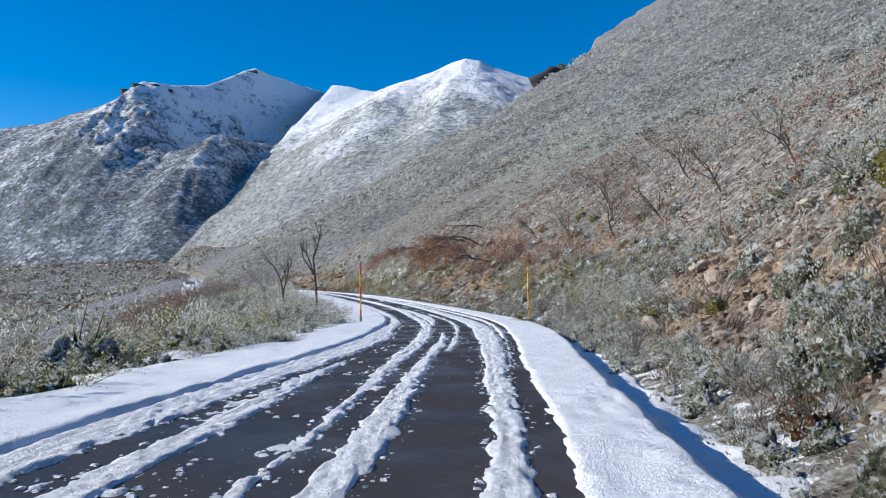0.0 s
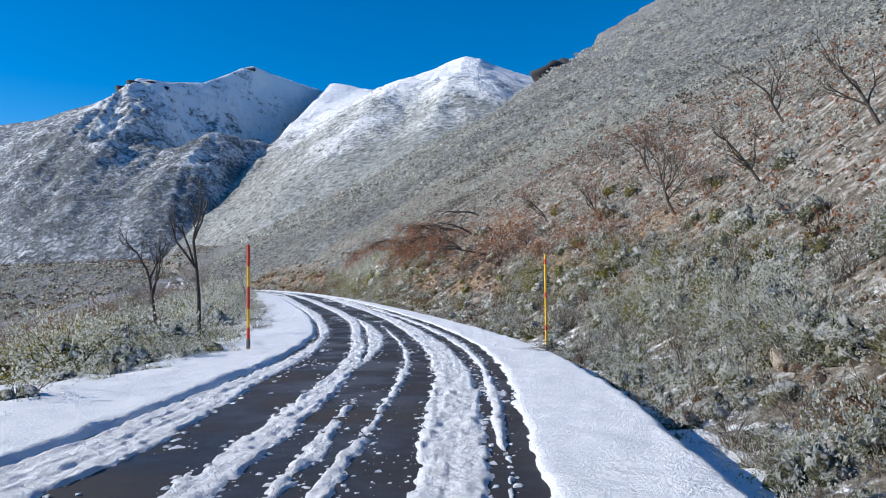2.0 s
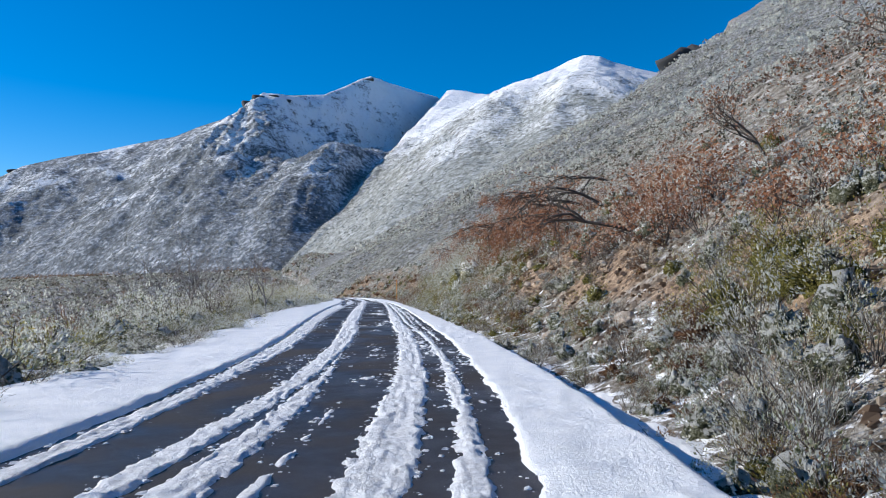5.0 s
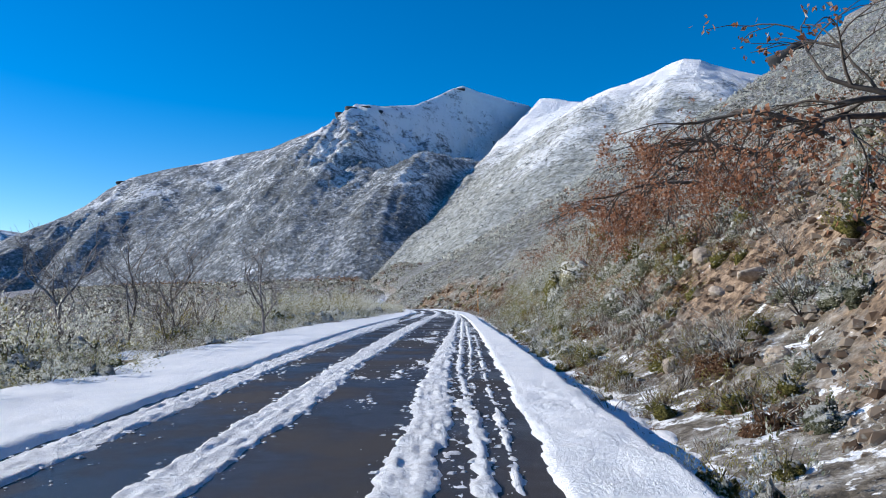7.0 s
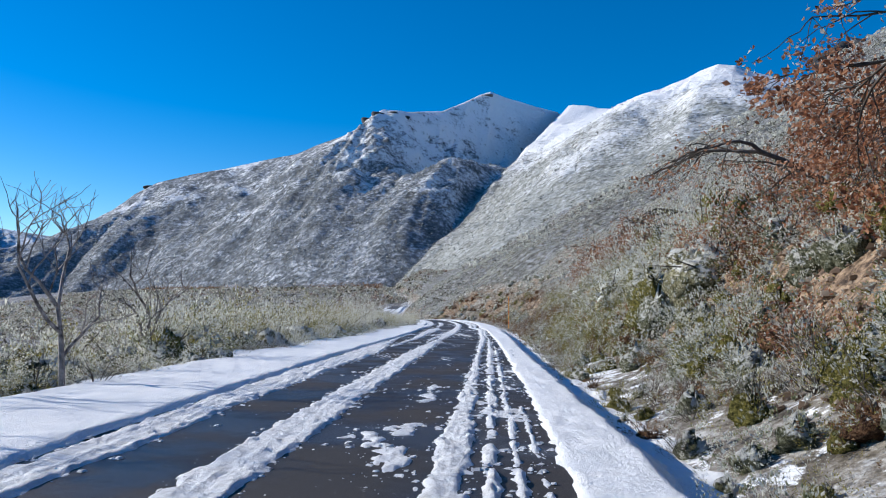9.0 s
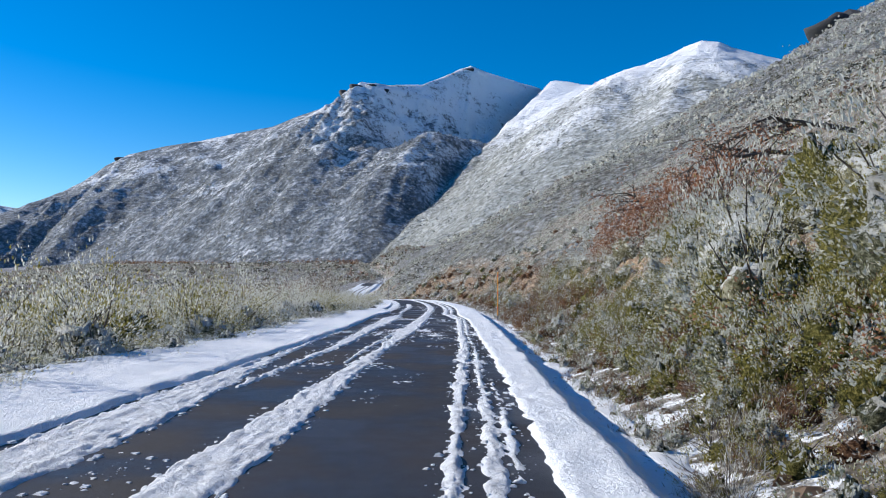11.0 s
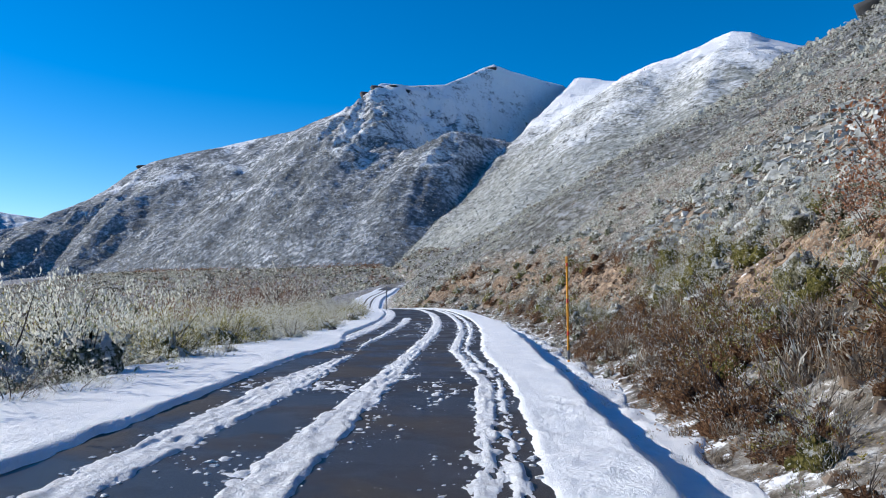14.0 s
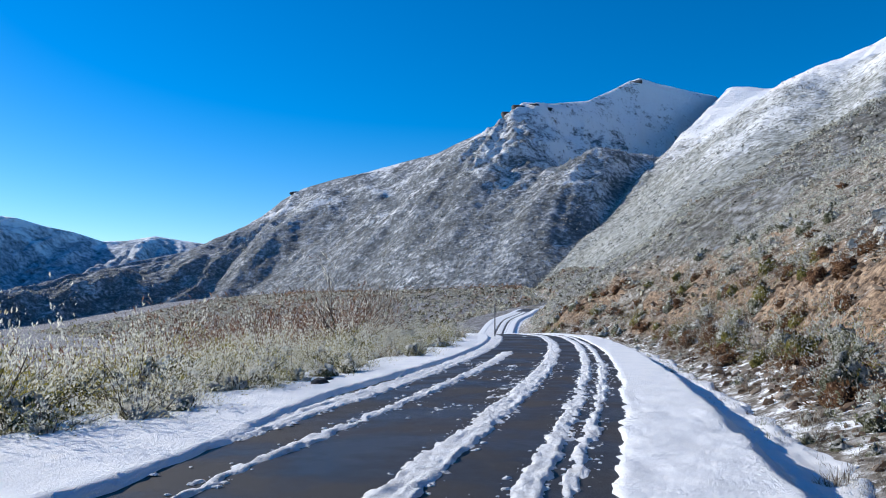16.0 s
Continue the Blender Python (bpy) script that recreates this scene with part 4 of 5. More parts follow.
def shrub(name, seed, kind, mat, label, thick="heath", few=1):
    """A shrub about one metre high: its stems, and its small leaves or shoots."""
    r = np.random.RandomState(seed)
    lobes = np.stack([r.uniform(-0.6, 0.6, 9), r.uniform(-0.6, 0.6, 9), r.uniform(0.12, 0.66, 9)], 1)
    base = np.array([[0, 0, -0.12]])
    verts, faces, tips = [base], [], []
    for k in range(12 if kind != "grass" else 4):
        tip = lobes[k % 9] * (1.0 if kind == "twig" else 0.72) + r.normal(size=3) * 0.12 + (0, 0, 0.1)
        mid = tip * (0.45, 0.45, 0.55) + r.normal(size=3) * 0.05
        v, f = tube([mid * 0.15, mid, tip], [0.011, 0.009, 0.003], 3)
        at_ = sum(len(q) for q in verts)
        verts.append(v)
        faces += [*(f + at_), (0, at_, at_ + 1, at_ + 2)]
        tips.append((mid, tip))
    stems = new(name, grid_mesh(name, np.vstack(verts), np.array(faces), BARK))
    bulge = r.uniform(0, 50, 2)

    def shell(a, b):
        """How far the crown reaches towards a bearing and a height angle."""
        return 1 + 0.95 * fbm(np.cos(a) * 1.5 + b * 1.4 + bulge[0], np.sin(a) * 1.5 + b * 1.1 + bulge[1], 3)

    core = None
    if kind in ("dome", "spray", "frond"):
        wide, high, low = {"dome": (0.62, 0.72, 0.05), "spray": (0.64, 0.62, 0.08), "frond": (0.62, 0.42, 0.02)}[kind]
        n = {"dome": 1150, "spray": 1050, "frond": 680}[kind] // few
        aa, bb = np.meshgrid(np.linspace(0, 2 * np.pi, 17)[:-1], np.linspace(-0.8, 1.5, 9), indexing="ij")
        q = shell(aa, bb) * r.uniform(0.5, 0.66, aa.shape) * (0.7 if kind == "spray" else 0.8)
        cv = np.stack([np.cos(aa) * np.cos(bb) * wide * q, np.sin(aa) * np.cos(bb) * wide * q, low + np.sin(bb) * high * q], -1)
        i, j = np.meshgrid(np.arange(16), np.arange(8), indexing="ij")
        cf = np.stack([i * 9 + j, (i + 1) % 16 * 9 + j, (i + 1) % 16 * 9 + j + 1, i * 9 + j + 1], -1).reshape(-1, 4)
        core = (cv.reshape(-1, 3), cf)
        heads = n // (13 if kind == "spray" else 14)
        k = r.randint(heads, size=n)
        a, b = r.uniform(0, 2 * np.pi, heads)[k], np.arcsin(r.uniform(-0.1, 1, heads))[k]
        q = shell(a, b) * (0.6 + 0.6 * r.rand(heads) ** 0.8)[k] * (1 + (0.10 if kind == "spray" else 0.045) * r.normal(size=n))
        a, b = a + 0.085 * r.normal(size=n), b + 0.085 * r.normal(size=n)
        way = np.stack([np.cos(a) * np.cos(b), np.sin(a) * np.cos(b), np.sin(b) + (0.3 if kind == "spray" else 0.25)], 1)
        c = np.stack([np.cos(a) * np.cos(b) * wide * q, np.sin(a) * np.cos(b) * wide * q, low + np.sin(b) * high * q], 1)
        lo, hi, thin = {"dome": (0.010, 0.030, 0.6), "spray": (0.010, 0.026, 0.48), "frond": (0.010, 0.030, 0.45)}[kind]
        lo, hi = lo * few**0.3, hi * few**0.3
        v, f = leaves(c, r.uniform(lo, hi, n), r, way, thin)
    elif kind == "grass":
        n = 170 // few
        a, out = r.uniform(0, 2 * np.pi, n), r.rand(n)
        h = r.uniform(0.15, 0.45, n)
        c = np.stack([np.cos(a) * out * 0.45, np.sin(a) * out * 0.45, h * 0.6], 1)
        way = np.stack([np.cos(a) * 0.5 * out, np.sin(a) * 0.5 * out, np.ones(n)], 1)
        v, f = leaves(c, h * 0.6, r, way, 0.05)
    else:
        n = 620 // few
        k = r.randint(len(tips), size=n)
        t = r.rand(n) ** 0.6
        c = np.array([tips[q][0] * (1 - w) + tips[q][1] * w for q, w in zip(k, t)]) * 1.15 + r.normal(size=(n, 3)) * 0.11
        if name == "oak_sapling":
            v, f = leaves(c, r.uniform(0.013, 0.032, n) * few**0.5, r, None, 0.7)
        else:
            out = c * (1.0, 1.0, 0.4) + (0, 0, 0.35)
            red = name == "red_twig_shrub"
            v, f = leaves(c, r.uniform(0.03, 0.085, n) * (1.5 if red else 1.0), r, out / np.linalg.norm(out, axis=1)[:, None], 0.24 if red else 0.085)
    crown = part("foliage", grid_mesh("foliage", v, f, mat, False), stems)
    tagged(crown, kind="stuff")
    # solid inner shell, coloured dark for the shade inside the bush
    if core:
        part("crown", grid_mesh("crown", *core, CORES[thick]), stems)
    SHAPES[stems.name] = (v, f, mat, core, thick)
    return tagged(stems, label, "shrub")


SORTS = {
    "heath": ("heath_bush", 0, 4, "dome", HEATH, "low heath bush thickly rimed with frost and snow", "heath"),
    "broom": ("broom_bush", 20, 4, "spray", BROOM, "olive green broom bush with frosted shoots", "broom"),
    "pale": ("frosted_broom", 30, 4, "spray", CREAM, "tall broom bush white with hoar frost", "pale"),
    "bracken": ("bracken_clump", 40, 3, "frond", BRACKEN, "withered red-brown bracken clump on the bank", "bracken"),
    "grass": ("grass_tuft", 50, 4, "grass", STRAW, "dry straw grass tuft standing out of the snow", "heath"),
    "oak": ("oak_sapling", 60, 3, "twig", OAKLEAF, "scrubby oak sapling with withered russet leaves", "heath"),
    "twig": ("bare_shrub", 70, 3, "twig", SCRUB, "leafless rimed shrub with thin grey twigs", "heath"),
    "red": ("red_twig_shrub", 80, 3, "twig", REDTWIG, "leafless shrub with dense red-brown twigs", "heath"),
}


def stock(few, shift):
    return {k: [shrub(a, seed + shift + i, b, m, lab, th, few) for i in range(n)] for k, (a, seed, n, b, m, lab, th) in SORTS.items()}


KINDS, LIGHT = stock(1, 0), stock(2, 100)
STOCK = [(o, k) for t in (KINDS, LIGHT) for k in t for o in t[k]]


def plant(kind, s, d, size, tall=1.0):
    x, y, _ = on_road(s, d)
    x, y = float(x), float(y)
    if any(math.hypot(x - a, y - b) < r for a, b, r in CLEARED) or (10 < s < 22 and 4.7 < d < 8.3 and rng.rand() < 0.6):
        return
    near = -9.0 < d < 7.0 and s < 150
    shelf = (KINDS if near else LIGHT)[kind]
    ob = shelf[rng.randint(len(shelf))]
    z = float(ground_z(x, y)) - 0.05
    turn, tall = rng.uniform(0, 2 * np.pi), tall * rng.uniform(0.85, 1.15)
    if COUNT.get(kind, 0) >= 330 or abs(d) > 9.5 or kind == "red":
        ob = LIGHT[kind][rng.randint(len(LIGHT[kind]))]
        MASS.setdefault(kind, []).append((ob.name, x, y, z, turn, size, size * tall, abs(d) < 15))
        return
    COUNT[kind] = COUNT.get(kind, 0) + 1
    place = pose(x, y, z, rng.uniform(-8, 8), rng.uniform(-8, 8), math.degrees(turn))
    if id(ob) in FIRST:
        FIRST.discard(id(ob))
        ob.matrix_basis = place
    else:
        ob = copy_thing(ob, place)
    ob.scale = (size, size, size * tall)


COUNT, MASS = {}, {}
CLEARED = [(-26.3, 143.6, 1.4), (-11.5, 98.2, 1.0), (-12.7, 101.0, 0.8), (-0.5, 61.3, 0.9)]  # round the boulders
FIRST = {id(o) for o, _ in STOCK}


def choose(weights):
    names = list(weights)
    w = np.array([weights[n] for n in names], float)
    return names[rng.choice(len(names), p=w / w.sum())]


# (from, to, nearest, farthest, how many, size, height, kinds)
BEDS = [
    # the valley side, first the row along the verge
    (-5, 34, -4.7, -6.6, 90, 0.95, 0.72, {"heath": 8, "broom": 2, "twig": 2}),
    (34, 62, -4.6, -6.4, 76, 0.8, 0.75, {"heath": 7, "broom": 1, "twig": 3}),
    (60, 84, -4.8, -7.0, 60, 0.9, 0.8, {"heath": 6, "twig": 3, "pale": 2, "broom": 1}),
    (82, 120, -4.2, -5.4, 90, 0.7, 0.85, {"heath": 7, "twig": 2, "pale": 4, "grass": 1}),
    (82, 120, -5.2, -8.0, 110, 1.45, 1.2, {"pale": 7, "broom": 4, "heath": 1}),
    (117, 150, -4.2, -6.6, 120, 1.0, 1.0, {"pale": 8, "broom": 3, "grass": 2}),
    (-5, 62, -6.0, -14, 280, 1.6, 0.85, {"heath": 8, "broom": 3, "twig": 1}),
    (60, 84, -6.6, -16, 140, 1.6, 1.0, {"heath": 6, "twig": 4, "broom": 1}),
    (82, 118, -7.6, -15, 160, 1.8, 1.0, {"pale": 6, "broom": 4, "heath": 3}),
    (117, 150, -6.4, -16, 170, 1.45, 0.95, {"pale": 8, "broom": 3, "heath": 1}),
    (134, 205, -8.0, -22, 260, 2.3, 1.45, {"red": 9, "twig": 3}),
    (40, 84, -14, -30, 90, 2.0, 1.3, {"red": 5, "twig": 5, "broom": 2}),
    (200, 260, -4.5, -12, 70, 1.5, 1.1, {"red": 3, "twig": 4, "pale": 2}),
    # the uphill side
    (-5, 34, 3.2, 5.2, 150, 0.62, 1.0, {"heath": 7, "twig": 4, "grass": 3, "bracken": 1, "broom": 1}),
    (2, 30, 3.4, 5.6, 130, 0.75, 1.0, {"heath": 8, "pale": 3, "twig": 3, "bracken": 2, "grass": 2}),
    (4, 34, 5.4, 8.8, 110, 1.05, 0.95, {"heath": 8, "pale": 3, "broom": 3, "twig": 2}),
    (-5, 34, 5.0, 9.5, 120, 0.95, 0.95, {"heath": 8, "broom": 2, "twig": 3, "bracken": 1}),
    (24, 46, 3.6, 5.8, 90, 0.8, 1.1, {"heath": 6, "twig": 5, "pale": 3, "grass": 2}),
    (28, 46, 5.4, 8.5, 90, 1.05, 0.95, {"broom": 5, "heath": 5, "bracken": 3}),
    (36, 84, 3.2, 5.0, 225, 0.7, 1.0, {"heath": 5, "bracken": 5, "grass": 3, "twig": 3, "broom": 4}),
    (44, 68, 4.8, 7.4, 90, 0.75, 0.9, {"heath": 4, "bracken": 4, "broom": 2, "twig": 3}),
    (66, 86, 4.6, 8.0, 150, 1.0, 0.95, {"heath": 5, "bracken": 2, "broom": 5, "oak": 1}),
    (34, 66, 7.4, 12, 110, 0.95, 1.0, {"oak": 5, "heath": 4, "twig": 3, "broom": 1}),
    (64, 86, 6.6, 10, 80, 1.05, 1.0, {"oak": 6, "heath": 4, "broom": 3}),
    (79, 93, 5.6, 8.4, 46, 2.0, 1.15, {"broom": 4, "pale": 5, "heath": 3}),
    (82, 102, 3.1, 4.6, 150, 0.6, 1.1, {"grass": 5, "twig": 4, "heath": 4, "broom": 2, "bracken": 4}),
    (84, 102, 4.2, 6.0, 115, 1.0, 1.05, {"broom": 8, "heath": 3, "bracken": 6, "twig": 2}),
    (84, 104, 5.6, 8.6, 85, 1.25, 1.0, {"pale": 6, "heath": 4, "broom": 4}),
    (98, 110, 6.8, 10, 60, 1.15, 1.0, {"oak": 9, "heath": 1}),
    (100, 118, 3.8, 6.0, 190, 0.95, 1.1, {"bracken": 12, "twig": 2, "grass": 2, "broom": 1}),
    (103, 120, 5.6, 7.8, 75, 1.1, 1.0, {"pale": 5, "broom": 4, "twig": 3}),
    (102, 150, 2.9, 4.2, 180, 0.5, 1.0, {"grass": 5, "twig": 4, "heath": 3}),
    (117, 165, 4.2, 7.8, 330, 1.0, 1.0, {"bracken": 7, "twig": 6, "heath": 2, "broom": 2}),
    (112, 152, 7.4, 12, 90, 0.9, 0.95, {"twig": 4, "heath": 5, "bracken": 1}),
    (150, 235, 3.6, 8, 90, 0.9, 0.9, {"heath": 4, "twig": 3, "bracken": 3}),
]
for lo, hi, a, b, n, size, tall, kinds in BEDS:
    for k in range(n):
        s, d = rng.uniform(lo, hi), a + (b - a) * rng.rand() ** 1.15
        plant(choose(kinds), s, d, size * (rng.uniform(0.65, 1.3) if d > 0 else rng.uniform(0.5, 1.3)) * (0.75 + 0.25 * float(smooth(abs(d), 3.4, 5.0))), tall)
for k in range(46):
    lo, hi = ((73, 82), (98, 108), (50, 58))[k % 3]
    plant("oak", rng.uniform(lo, hi), rng.uniform(7.0, 9.6), rng.uniform(1.1, 1.7))

for kind, rows in MASS.items():
    pieces, bodies, mat, thick = [], [], None, None
    for name, x, y, z, turn, size, high, near in rows:
        v, f, mat, core, thick = SHAPES[name]
        bare = kind in ("red", "twig")
        q = v if near or bare else v.reshape(-1, 4, 3)[::2].reshape(-1, 3)
        mid = np.repeat(q.reshape(-1, 4, 3).mean(1), 4, 0)
        q = mid + (q - mid) * ((0.9 if near else 1.5) / max(size, 0.9))
        c, k = math.cos(turn), math.sin(turn)
        set_ = lambda q: np.stack([(q[:, 0] * c - q[:, 1] * k) * size + x, (q[:, 0] * k + q[:, 1] * c) * size + y, q[:, 2] * high + z], 1)
        pieces.append((set_(q), np.arange(len(q)).reshape(-1, 4)))
        if core:
            bodies.append((set_(core[0]), core[1]))
    what = {"heath": "heath", "broom": "olive broom", "pale": "white rimed broom", "twig": "bare shrubs", "red": "red-brown twigs"}.get(kind, "withered plants")
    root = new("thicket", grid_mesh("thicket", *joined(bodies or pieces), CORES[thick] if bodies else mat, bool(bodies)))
    tagged(root, "dense frosted thicket of " + what, "thicket", kind="stuff")
    if bodies:
        tagged(part("foliage", grid_mesh("foliage", *joined(pieces), mat, False), root), kind="stuff")


# ---- trees ----
def tree(x, y, height, seed, lean=(0.0, 0.0), bark=None, leaf=0, spread=0.8, thick=0.05, label="bare tree with dark crooked limbs", levels=4, rise=0.05, stem=0.42, shrink=(0.55, 0.8)):
    """A crooked little tree: trunk, limbs, twigs and, where any are left, withered leaves."""
    r = np.random.RandomState(seed)
    wood, twigs, ends = [], [], []
    bark = bark or BARK

    def grow(p, way, length, radius, level):
        pts, q, w = [p], np.array(p, float), np.array(way, float)
        for _ in range(4):
            w = w + r.normal(size=3) * (0.16 if level else 0.07) + (0, 0, rise)
            w /= np.linalg.norm(w)
            q = q + w * length / 4
            pts.append(q.copy())
        rad = np.linspace(radius, radius * 0.55, 5)
        (wood if level < 2 else twigs).append(tube(pts, rad, 6 if level < 2 else 3))
        if level >= levels:
            ends.append(q)
            return
        for k in range(3 if level else 4):
            t = r.uniform(0.35, 1.0) if k else 1.0
            at_ = pts[0] + (pts[-1] - pts[0]) * t if t < 1 else pts[-1]
            at_ = pts[max(1, int(round(t * 4)))]
            a = r.uniform(0, 2 * np.pi)
            turn = w + spread * np.array([math.cos(a), math.sin(a), r.uniform(-0.1, 0.5)])
            grow(at_, turn / np.linalg.norm(turn), length * r.uniform(*shrink), radius * 0.56, level + 1)

    first = np.array([lean[0], lean[1], 1.0])
    grow(np.array([0, 0, -0.2]), first / np.linalg.norm(first), height * stem, thick, 0)
    root = new("tree")
    root.matrix_basis = pose(x, y, float(ground_z(x, y)))
    tagged(root, label, "tree")
    part("trunk", grid_mesh("trunk", *joined(wood), bark), root)
    tagged(part("twig_crown", grid_mesh("twig_crown", *joined(twigs), bark), root), kind="stuff")
    if leaf:
        e = np.array(ends)
        c = e[r.randint(len(e), size=leaf)] + r.normal(size=(leaf, 3)) * 0.09
        part("leaves", grid_mesh("leaves", *leaves(c, r.uniform(0.03, 0.055, leaf), r, None, 0.7), OAKLEAF, False), root, "withered russet leaves")["kind"] = "stuff"
    return root


tree(-6.5, 36.1, 5.4, 5, (-0.03, 0.0), thick=0.075, spread=0.6, stem=0.6, shrink=(0.35, 0.5), rise=0.12, label="slender bare tree with dark limbs beside the verge")
tree(-8.1, 37.4, 4.6, 2, (-0.22, 0.1), thick=0.068, spread=0.7, stem=0.5, shrink=(0.4, 0.55), rise=0.1, label="leaning bare tree with dark limbs beside the verge")
for k, (x, y, h) in enumerate(((-16.5, 66.0, 4.6), (-14.6, 70.4, 3.8), (-19.5, 72.0, 4.4), (-21.5, 66.5, 4.2), (-18.0, 76.5, 3.6), (-24.0, 78.0, 3.8), (-30.0, 90.0, 4.0), (-42.0, 133.0, 3.6), (-46.0, 137.0, 3.2), (-52.0, 131.0, 3.6), (-15.5, 62.5, 4.0), (-20.0, 62.0, 4.4), (-17.0, 69.0, 4.2), (-22.0, 71.0, 4.6), (-56.0, 160.0, 4.4), (-62.0, 168.0, 4.6), (-50.0, 152.0, 4.2), (-70.0, 176.0, 4.8))):
    tree(x, y, h, 10 + k, bark=RIMED, spread=0.95, thick=0.06, levels=4, label="leafless tree grey with rime below the road")
for k, (x, y, h, n) in enumerate(((8.5, 40.0, 3.2, 60), (10.0, 36.5, 3.0, 40), (9.2, 43.4, 3.2, 120), (11.6, 33.0, 3.4, 40), (7.4, 47.2, 2.8, 260), (12.5, 40.5, 3.2, 80), (10.0, 49.0, 3.0, 240), (13.0, 29.0, 3.0, 30), (6.0, 53.5, 2.8, 320))):
    tree(x, y, h, 40 + k, (-0.5, 0.1), leaf=n, thick=0.055, spread=0.85, label="crooked little oak with a few russet leaves on the hillside")
for k, (x, y, h, lx, n) in enumerate(((0.6, 71.8, 5.0, -3.2, 3200), (1.2, 74.2, 5.2, -3.0, 3200), (1.8, 69.4, 4.6, -2.2, 1800), (3.0, 72.8, 5.0, -1.6, 1800), (-5.6, 98.2, 4.6, -2.8, 700), (-4.6, 95.9, 4.2, -2.0, 500),
                                      (3.2, 57.2, 4.6, -2.4, 500), (2.4, 65.6, 5.6, -1.2, 2400), (-8.6, 104.0, 4.0, -1.6, 500), (-2.2, 79.0, 4.6, -1.6, 500))):
    tree(x, y, h, 60 + k, (lx, -0.25), leaf=n, thick=0.08, spread=0.7, rise=-0.10, label="oak leaning out over the bank with withered leaves")


# a bare broken branch lying over the snow's edge
def fallen_branch(s, d, seed, length):
    r = np.random.RandomState(seed)
    x, y, z = (float(q) for q in on_road(s, d))
    root = None
    for k in range(7):
        a = 2.6 + r.normal() * 0.35
        start = np.array([0.0, 0.0, 0.02]) + (r.rand() * 0.5 * length * np.array([math.cos(2.6), math.sin(2.6), 0.0]) if k else 0)
        way = np.array([math.cos(a), math.sin(a), r.uniform(-0.02, 0.16)]) * length * (1 if not k else r.uniform(0.25, 0.6))
        bend = r.normal(size=3) * 0.05 * length
        stick = tube([start, start + way * 0.35 + bend, start + way * 0.7 + bend * 0.5, start + way], [0.011, 0.009, 0.006, 0.003] if not k else [0.007, 0.005, 0.004, 0.002], 5)
        if root is None:
            root = new("fallen_branch", grid_mesh("fallen_branch", *stick, BARK))
            root.matrix_basis = pose(x, y, z + 0.03)
            tagged(root, "thin bare branch lying on the snowy verge", "branch")
        else:
            part("twig", grid_mesh("twig", *stick, BARK), root)


fallen_branch(30.2, 3.1, 5, 1.1)
fallen_branch(30.9, 3.3, 6, 0.8)


# ---- scrub too thick to count ----
def scrub(name, x, y, size, count, mat, label, seed, lift=0.5):
    """Tufts of rimed shoots over the hillside, one mesh."""
    r = np.random.RandomState(seed)
    z = ground_z(x, y)
    c = np.repeat(np.stack([x, y, z], 1), count, 0)
    w = np.repeat(size, count)
    off = r.normal(size=(len(c), 3)) * (w * 1.1)[:, None]
    off[:, 2] = np.abs(off[:, 2]) * lift * 1.6
    v, f = leaves(c + off, w * r.uniform(0.35, 0.8, len(w)), r, None, 0.6)
    return tagged(new(name, grid_mesh(name, v, f, mat, False)), label, "scrub", kind="stuff")


def tufts(name, x, y, size, weights, label, seed, count=9, sink=0.15, leaf=0.4):
    """Low cushions of rimed heath: each one a dome of small leaf clumps, in one of several sorts that keep together in patches."""
    r = np.random.RandomState(seed)
    n = len(x)
    base = np.stack([x, y, ground_z(x, y) - sink * size], 1)
    a, b = r.uniform(0, 2 * np.pi, (n, count)), np.arcsin(r.uniform(0.0, 1.0, (n, count)))
    out = np.stack([np.cos(a) * np.cos(b), np.sin(a) * np.cos(b), np.sin(b)], -1)
    reach = size[:, None] * r.uniform(0.65, 1.15, (n, count))
    tall = r.uniform(0.55, 1.1, (n, 1))
    c = base[:, None] + out * reach[..., None] * np.stack([np.ones((n, 1)), np.ones((n, 1)), tall], -1)
    way = out + 0.7 * r.normal(size=out.shape)
    u = np.cross(way, r.normal(size=out.shape))
    u /= np.linalg.norm(u, axis=2)[..., None] + 1e-6
    v = np.cross(way, u)
    v /= np.linalg.norm(v, axis=2)[..., None] + 1e-6
    w = (size[:, None] * r.uniform(0.6, 1.35, (n, count)) * leaf)[..., None]
    bend = out * w * 0.3
    verts = np.stack([c - u * w, c + v * w * 0.7 + bend, c + u * w, c - v * w * 0.7 + bend], 2).reshape(-1, 3)
    ob = new(name, grid_mesh(name, verts, np.arange(4 * n * count).reshape(-1, 4), TUFTS[0], False))
    for m in TUFTS[1:]:
        ob.data.materials.append(m)
    pull = [np.log(k + 1e-6) + 3.2 * fbm(x / 11 + 31 * i, y / 11 + 7 * i, 3) + 0.9 * r.gumbel(size=n) for i, k in enumerate(weights)]
    ob.data.polygons.foreach_set("material_index", np.repeat(np.argmax(pull, 0), count).astype(np.int32))
    return tagged(ob, label, "scrub", kind="stuff")


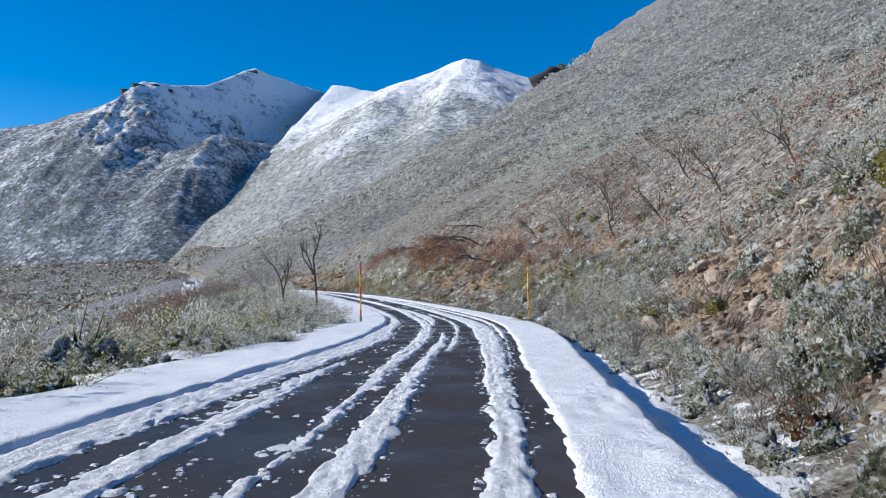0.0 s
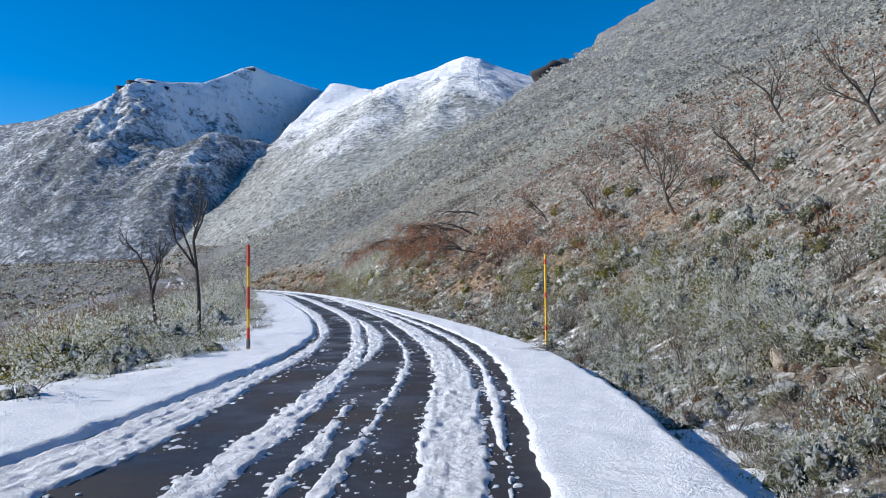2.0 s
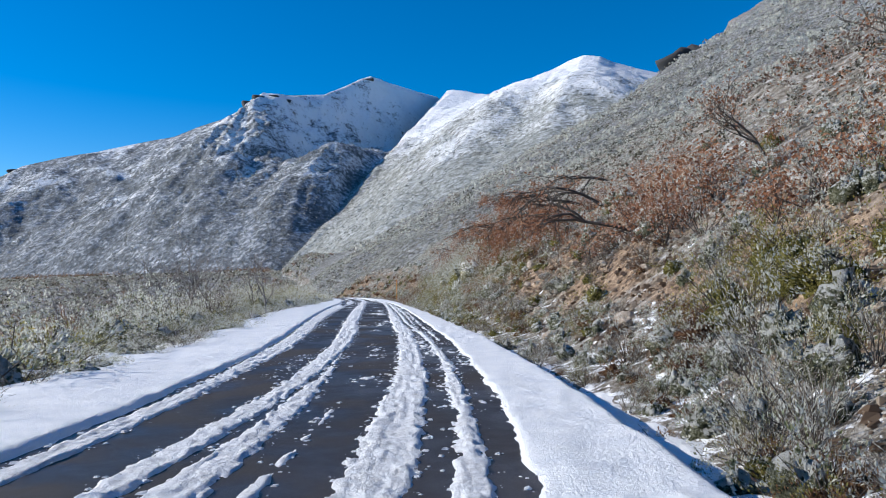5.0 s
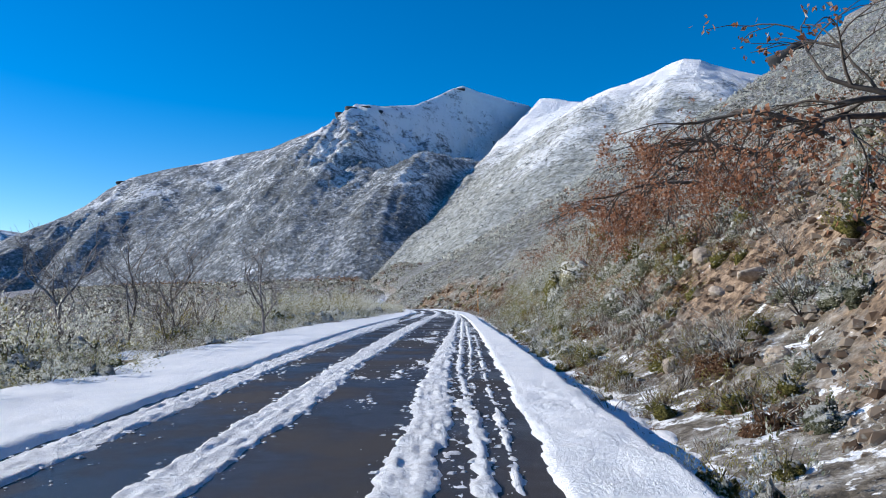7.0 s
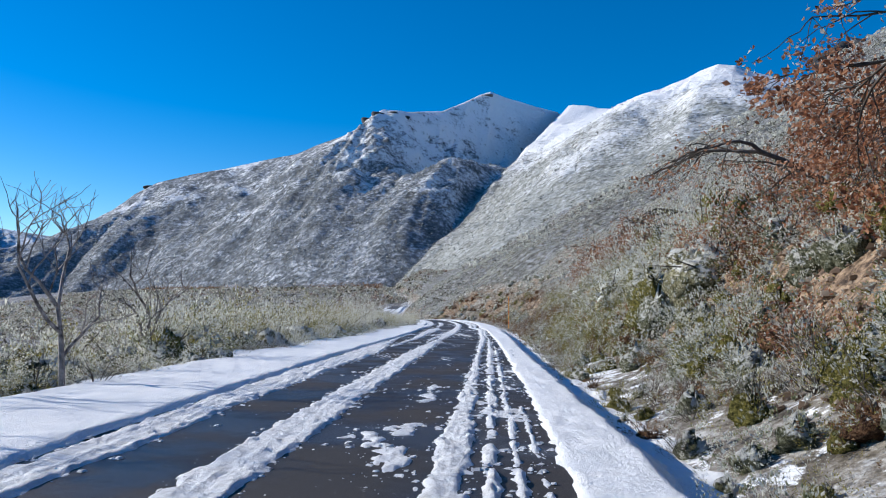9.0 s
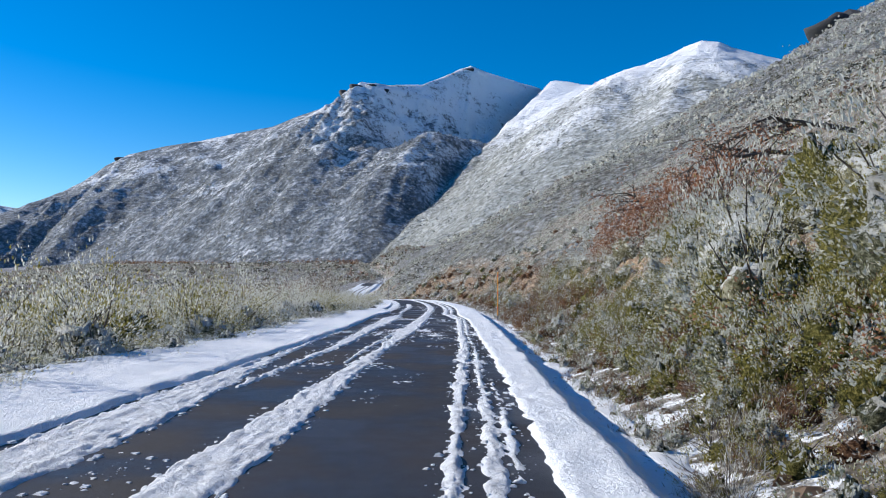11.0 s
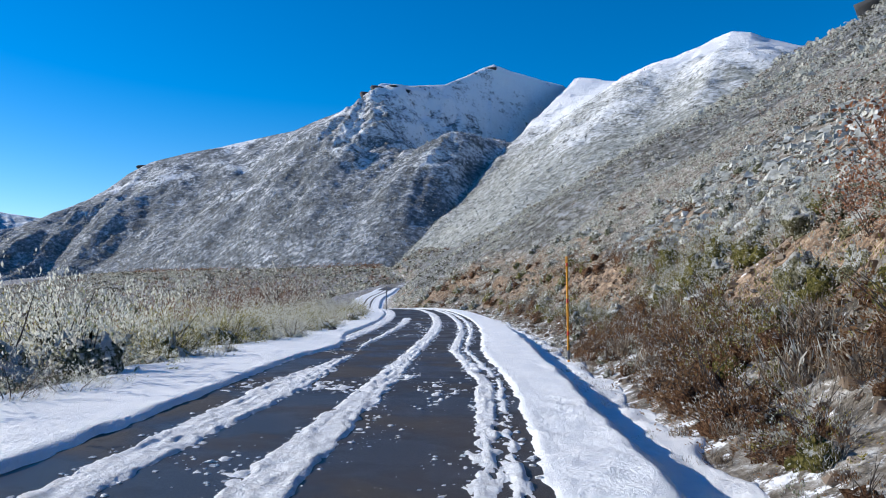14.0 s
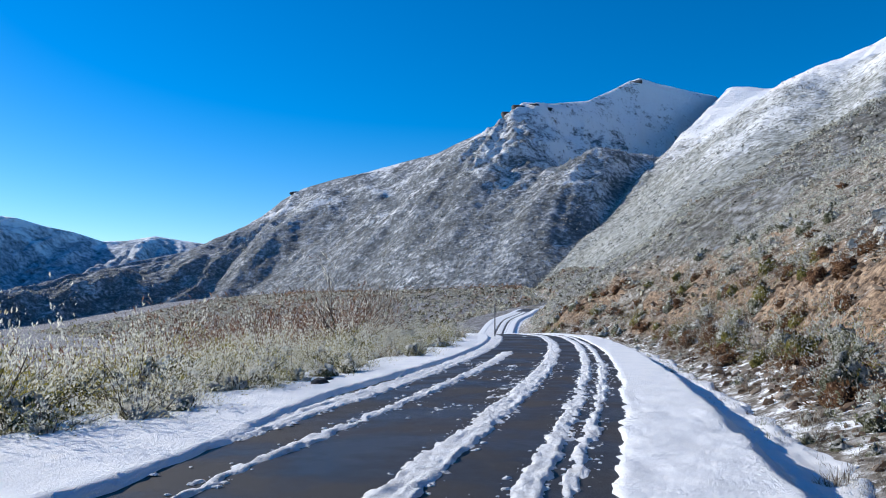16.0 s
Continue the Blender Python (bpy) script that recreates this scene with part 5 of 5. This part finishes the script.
r3 = np.random.RandomState(3)
n = 11000
s, d = r3.uniform(-14, 172, n), 7.0 + 13 * r3.rand(n)
x, y, _ = on_road(s, d)
tufts("hillside_scrub", x, y, (0.14 + 0.008 * d) * r3.uniform(0.55, 1.5, n), (1.0, 0.30, 0.45, 0.35), "cushions of rimed grey-green heath covering the hillside", 1, 20, 0.15, 0.19)
n = 12000
s, d = r3.uniform(-14, 172, n), 19 + 32 * r3.rand(n)
x, y, _ = on_road(s, d)
tufts("hillside_scrub", x, y, (0.15 + 0.0065 * d) * r3.uniform(0.55, 1.5, n), (1.0, 0.26, 0.40, 0.35), "rimed heath cushions over the middle of the hillside", 8, 12, 0.15, 0.3)
n = 26000
far, turn = 24 * (480 / 24) ** r3.rand(n), r3.uniform(-0.95, 0.32, n)
x, y = -4 - far * np.sin(turn), 40 + far * np.cos(turn)
_, d, _ = road_coords(x, y)
keep = d > 34
x, y, far = x[keep], y[keep], far[keep]
tufts("hillside_scrub", x, y, (0.22 + 0.0032 * far) * r3.uniform(0.5, 1.5, len(x)), (1.0, 0.10, 0.40, 0.40), "rimed grey heath scrub high on the hillside", 2, 7)
n = 10000
s, d = r3.uniform(140, 380, n), 6 + 120 * r3.rand(n) ** 1.4
x, y, _ = on_road(s, d)
tufts("hillside_scrub", x, y, (0.30 + 0.0016 * (s - 145)) * r3.uniform(0.5, 1.5, n), (1.0, 0.05, 0.40, 0.55), "rimed grey heath scrub beyond the bend", 9, 7)
n = 900
s, d = r3.uniform(20, 66, n), 8.0 + 18 * r3.rand(n) ** 1.3
x, y, _ = on_road(s, d)
scrub("russet_scrub", x, y, np.full(n, 0.12), 10, OAKLEAF, "withered russet oak scrub on the slope", 4, 1.3)
n = 9000
s, d = r3.uniform(-10, 290, n), -10 - 130 * r3.rand(n) ** 1.5
x, y, _ = on_road(s, d)
tufts("valley_scrub", x, y, (0.34 + 0.004 * np.abs(d)) * r3.uniform(0.5, 1.6, n), (1.0, 0.18, 0.32, 0.45), "grey rimed scrub filling the valley below the road", 5, 9, -0.1)
n = 9000
w, x = r3.uniform(230, 470, n), r3.uniform(-620, -150, n)
y = (w - 0.36 * x) / 0.93
tufts("valley_scrub", x, y, r3.uniform(0.7, 2.4, n), (1.0, 0.18, 0.32, 0.45), "rimed bushes at the mountain's foot", 6, 7, -0.2)
n = 8000
s, d = r3.uniform(-20, 340, n), -45 - 330 * r3.rand(n)
x, y, _ = on_road(s, d)
tufts("valley_scrub", x, y, (0.5 + 0.003 * np.abs(d)) * r3.uniform(0.5, 1.8, n), (1.0, 0.18, 0.32, 0.45), "grey rimed scrub over the valley", 7, 7, -0.2)
n = 1500
x = r3.uniform(-600, -245, n)
y = (r3.normal(488, 2.5, n) - 0.36 * x) / 0.93
scrub("valley_scrub", x, y, np.full(n, 1.1), 6, BRACKEN, "dark leafless thicket along the far road", 8, 1.0)


def slope_scrub(skin, n, size, top, label, seed):
    """Bushes on a mountain side, thinning out towards its snowy top."""
    r = np.random.RandomState(seed)
    p = SKIN[skin]
    rows, cols = p.shape[:2]
    i, v = r.rand(n) * (rows - 1.01), r.rand(n)
    v = v[r.rand(n) > smooth(v, top - 0.35, top)]
    i, j = i[: len(v)], v * (cols - 1.01)
    a, b = i.astype(int), j.astype(int)
    u, w = (i - a)[:, None], (j - b)[:, None]
    at_ = p[a, b] * (1 - u) * (1 - w) + p[a + 1, b] * u * (1 - w) + p[a, b + 1] * (1 - u) * w + p[a + 1, b + 1] * u * w
    c = np.repeat(at_, 5, 0) + r.normal(size=(len(at_) * 5, 3)) * size * (1.3, 1.3, 0.5)
    v, f = leaves(c, size * r.uniform(0.3, 0.8, len(c)), r, None, 0.7)
    tagged(new("slope_scrub", grid_mesh("slope_scrub", v, f, SLOPESCRUB, False)), label, "scrub", kind="stuff")


slope_scrub("mountain_dome", 6000, 1.2, 0.66, "low rimed scrub on the pale slope", 31)
slope_scrub("mountain_left", 13000, 1.7, 0.8, "rimed scrub on the dark mountain side", 32)
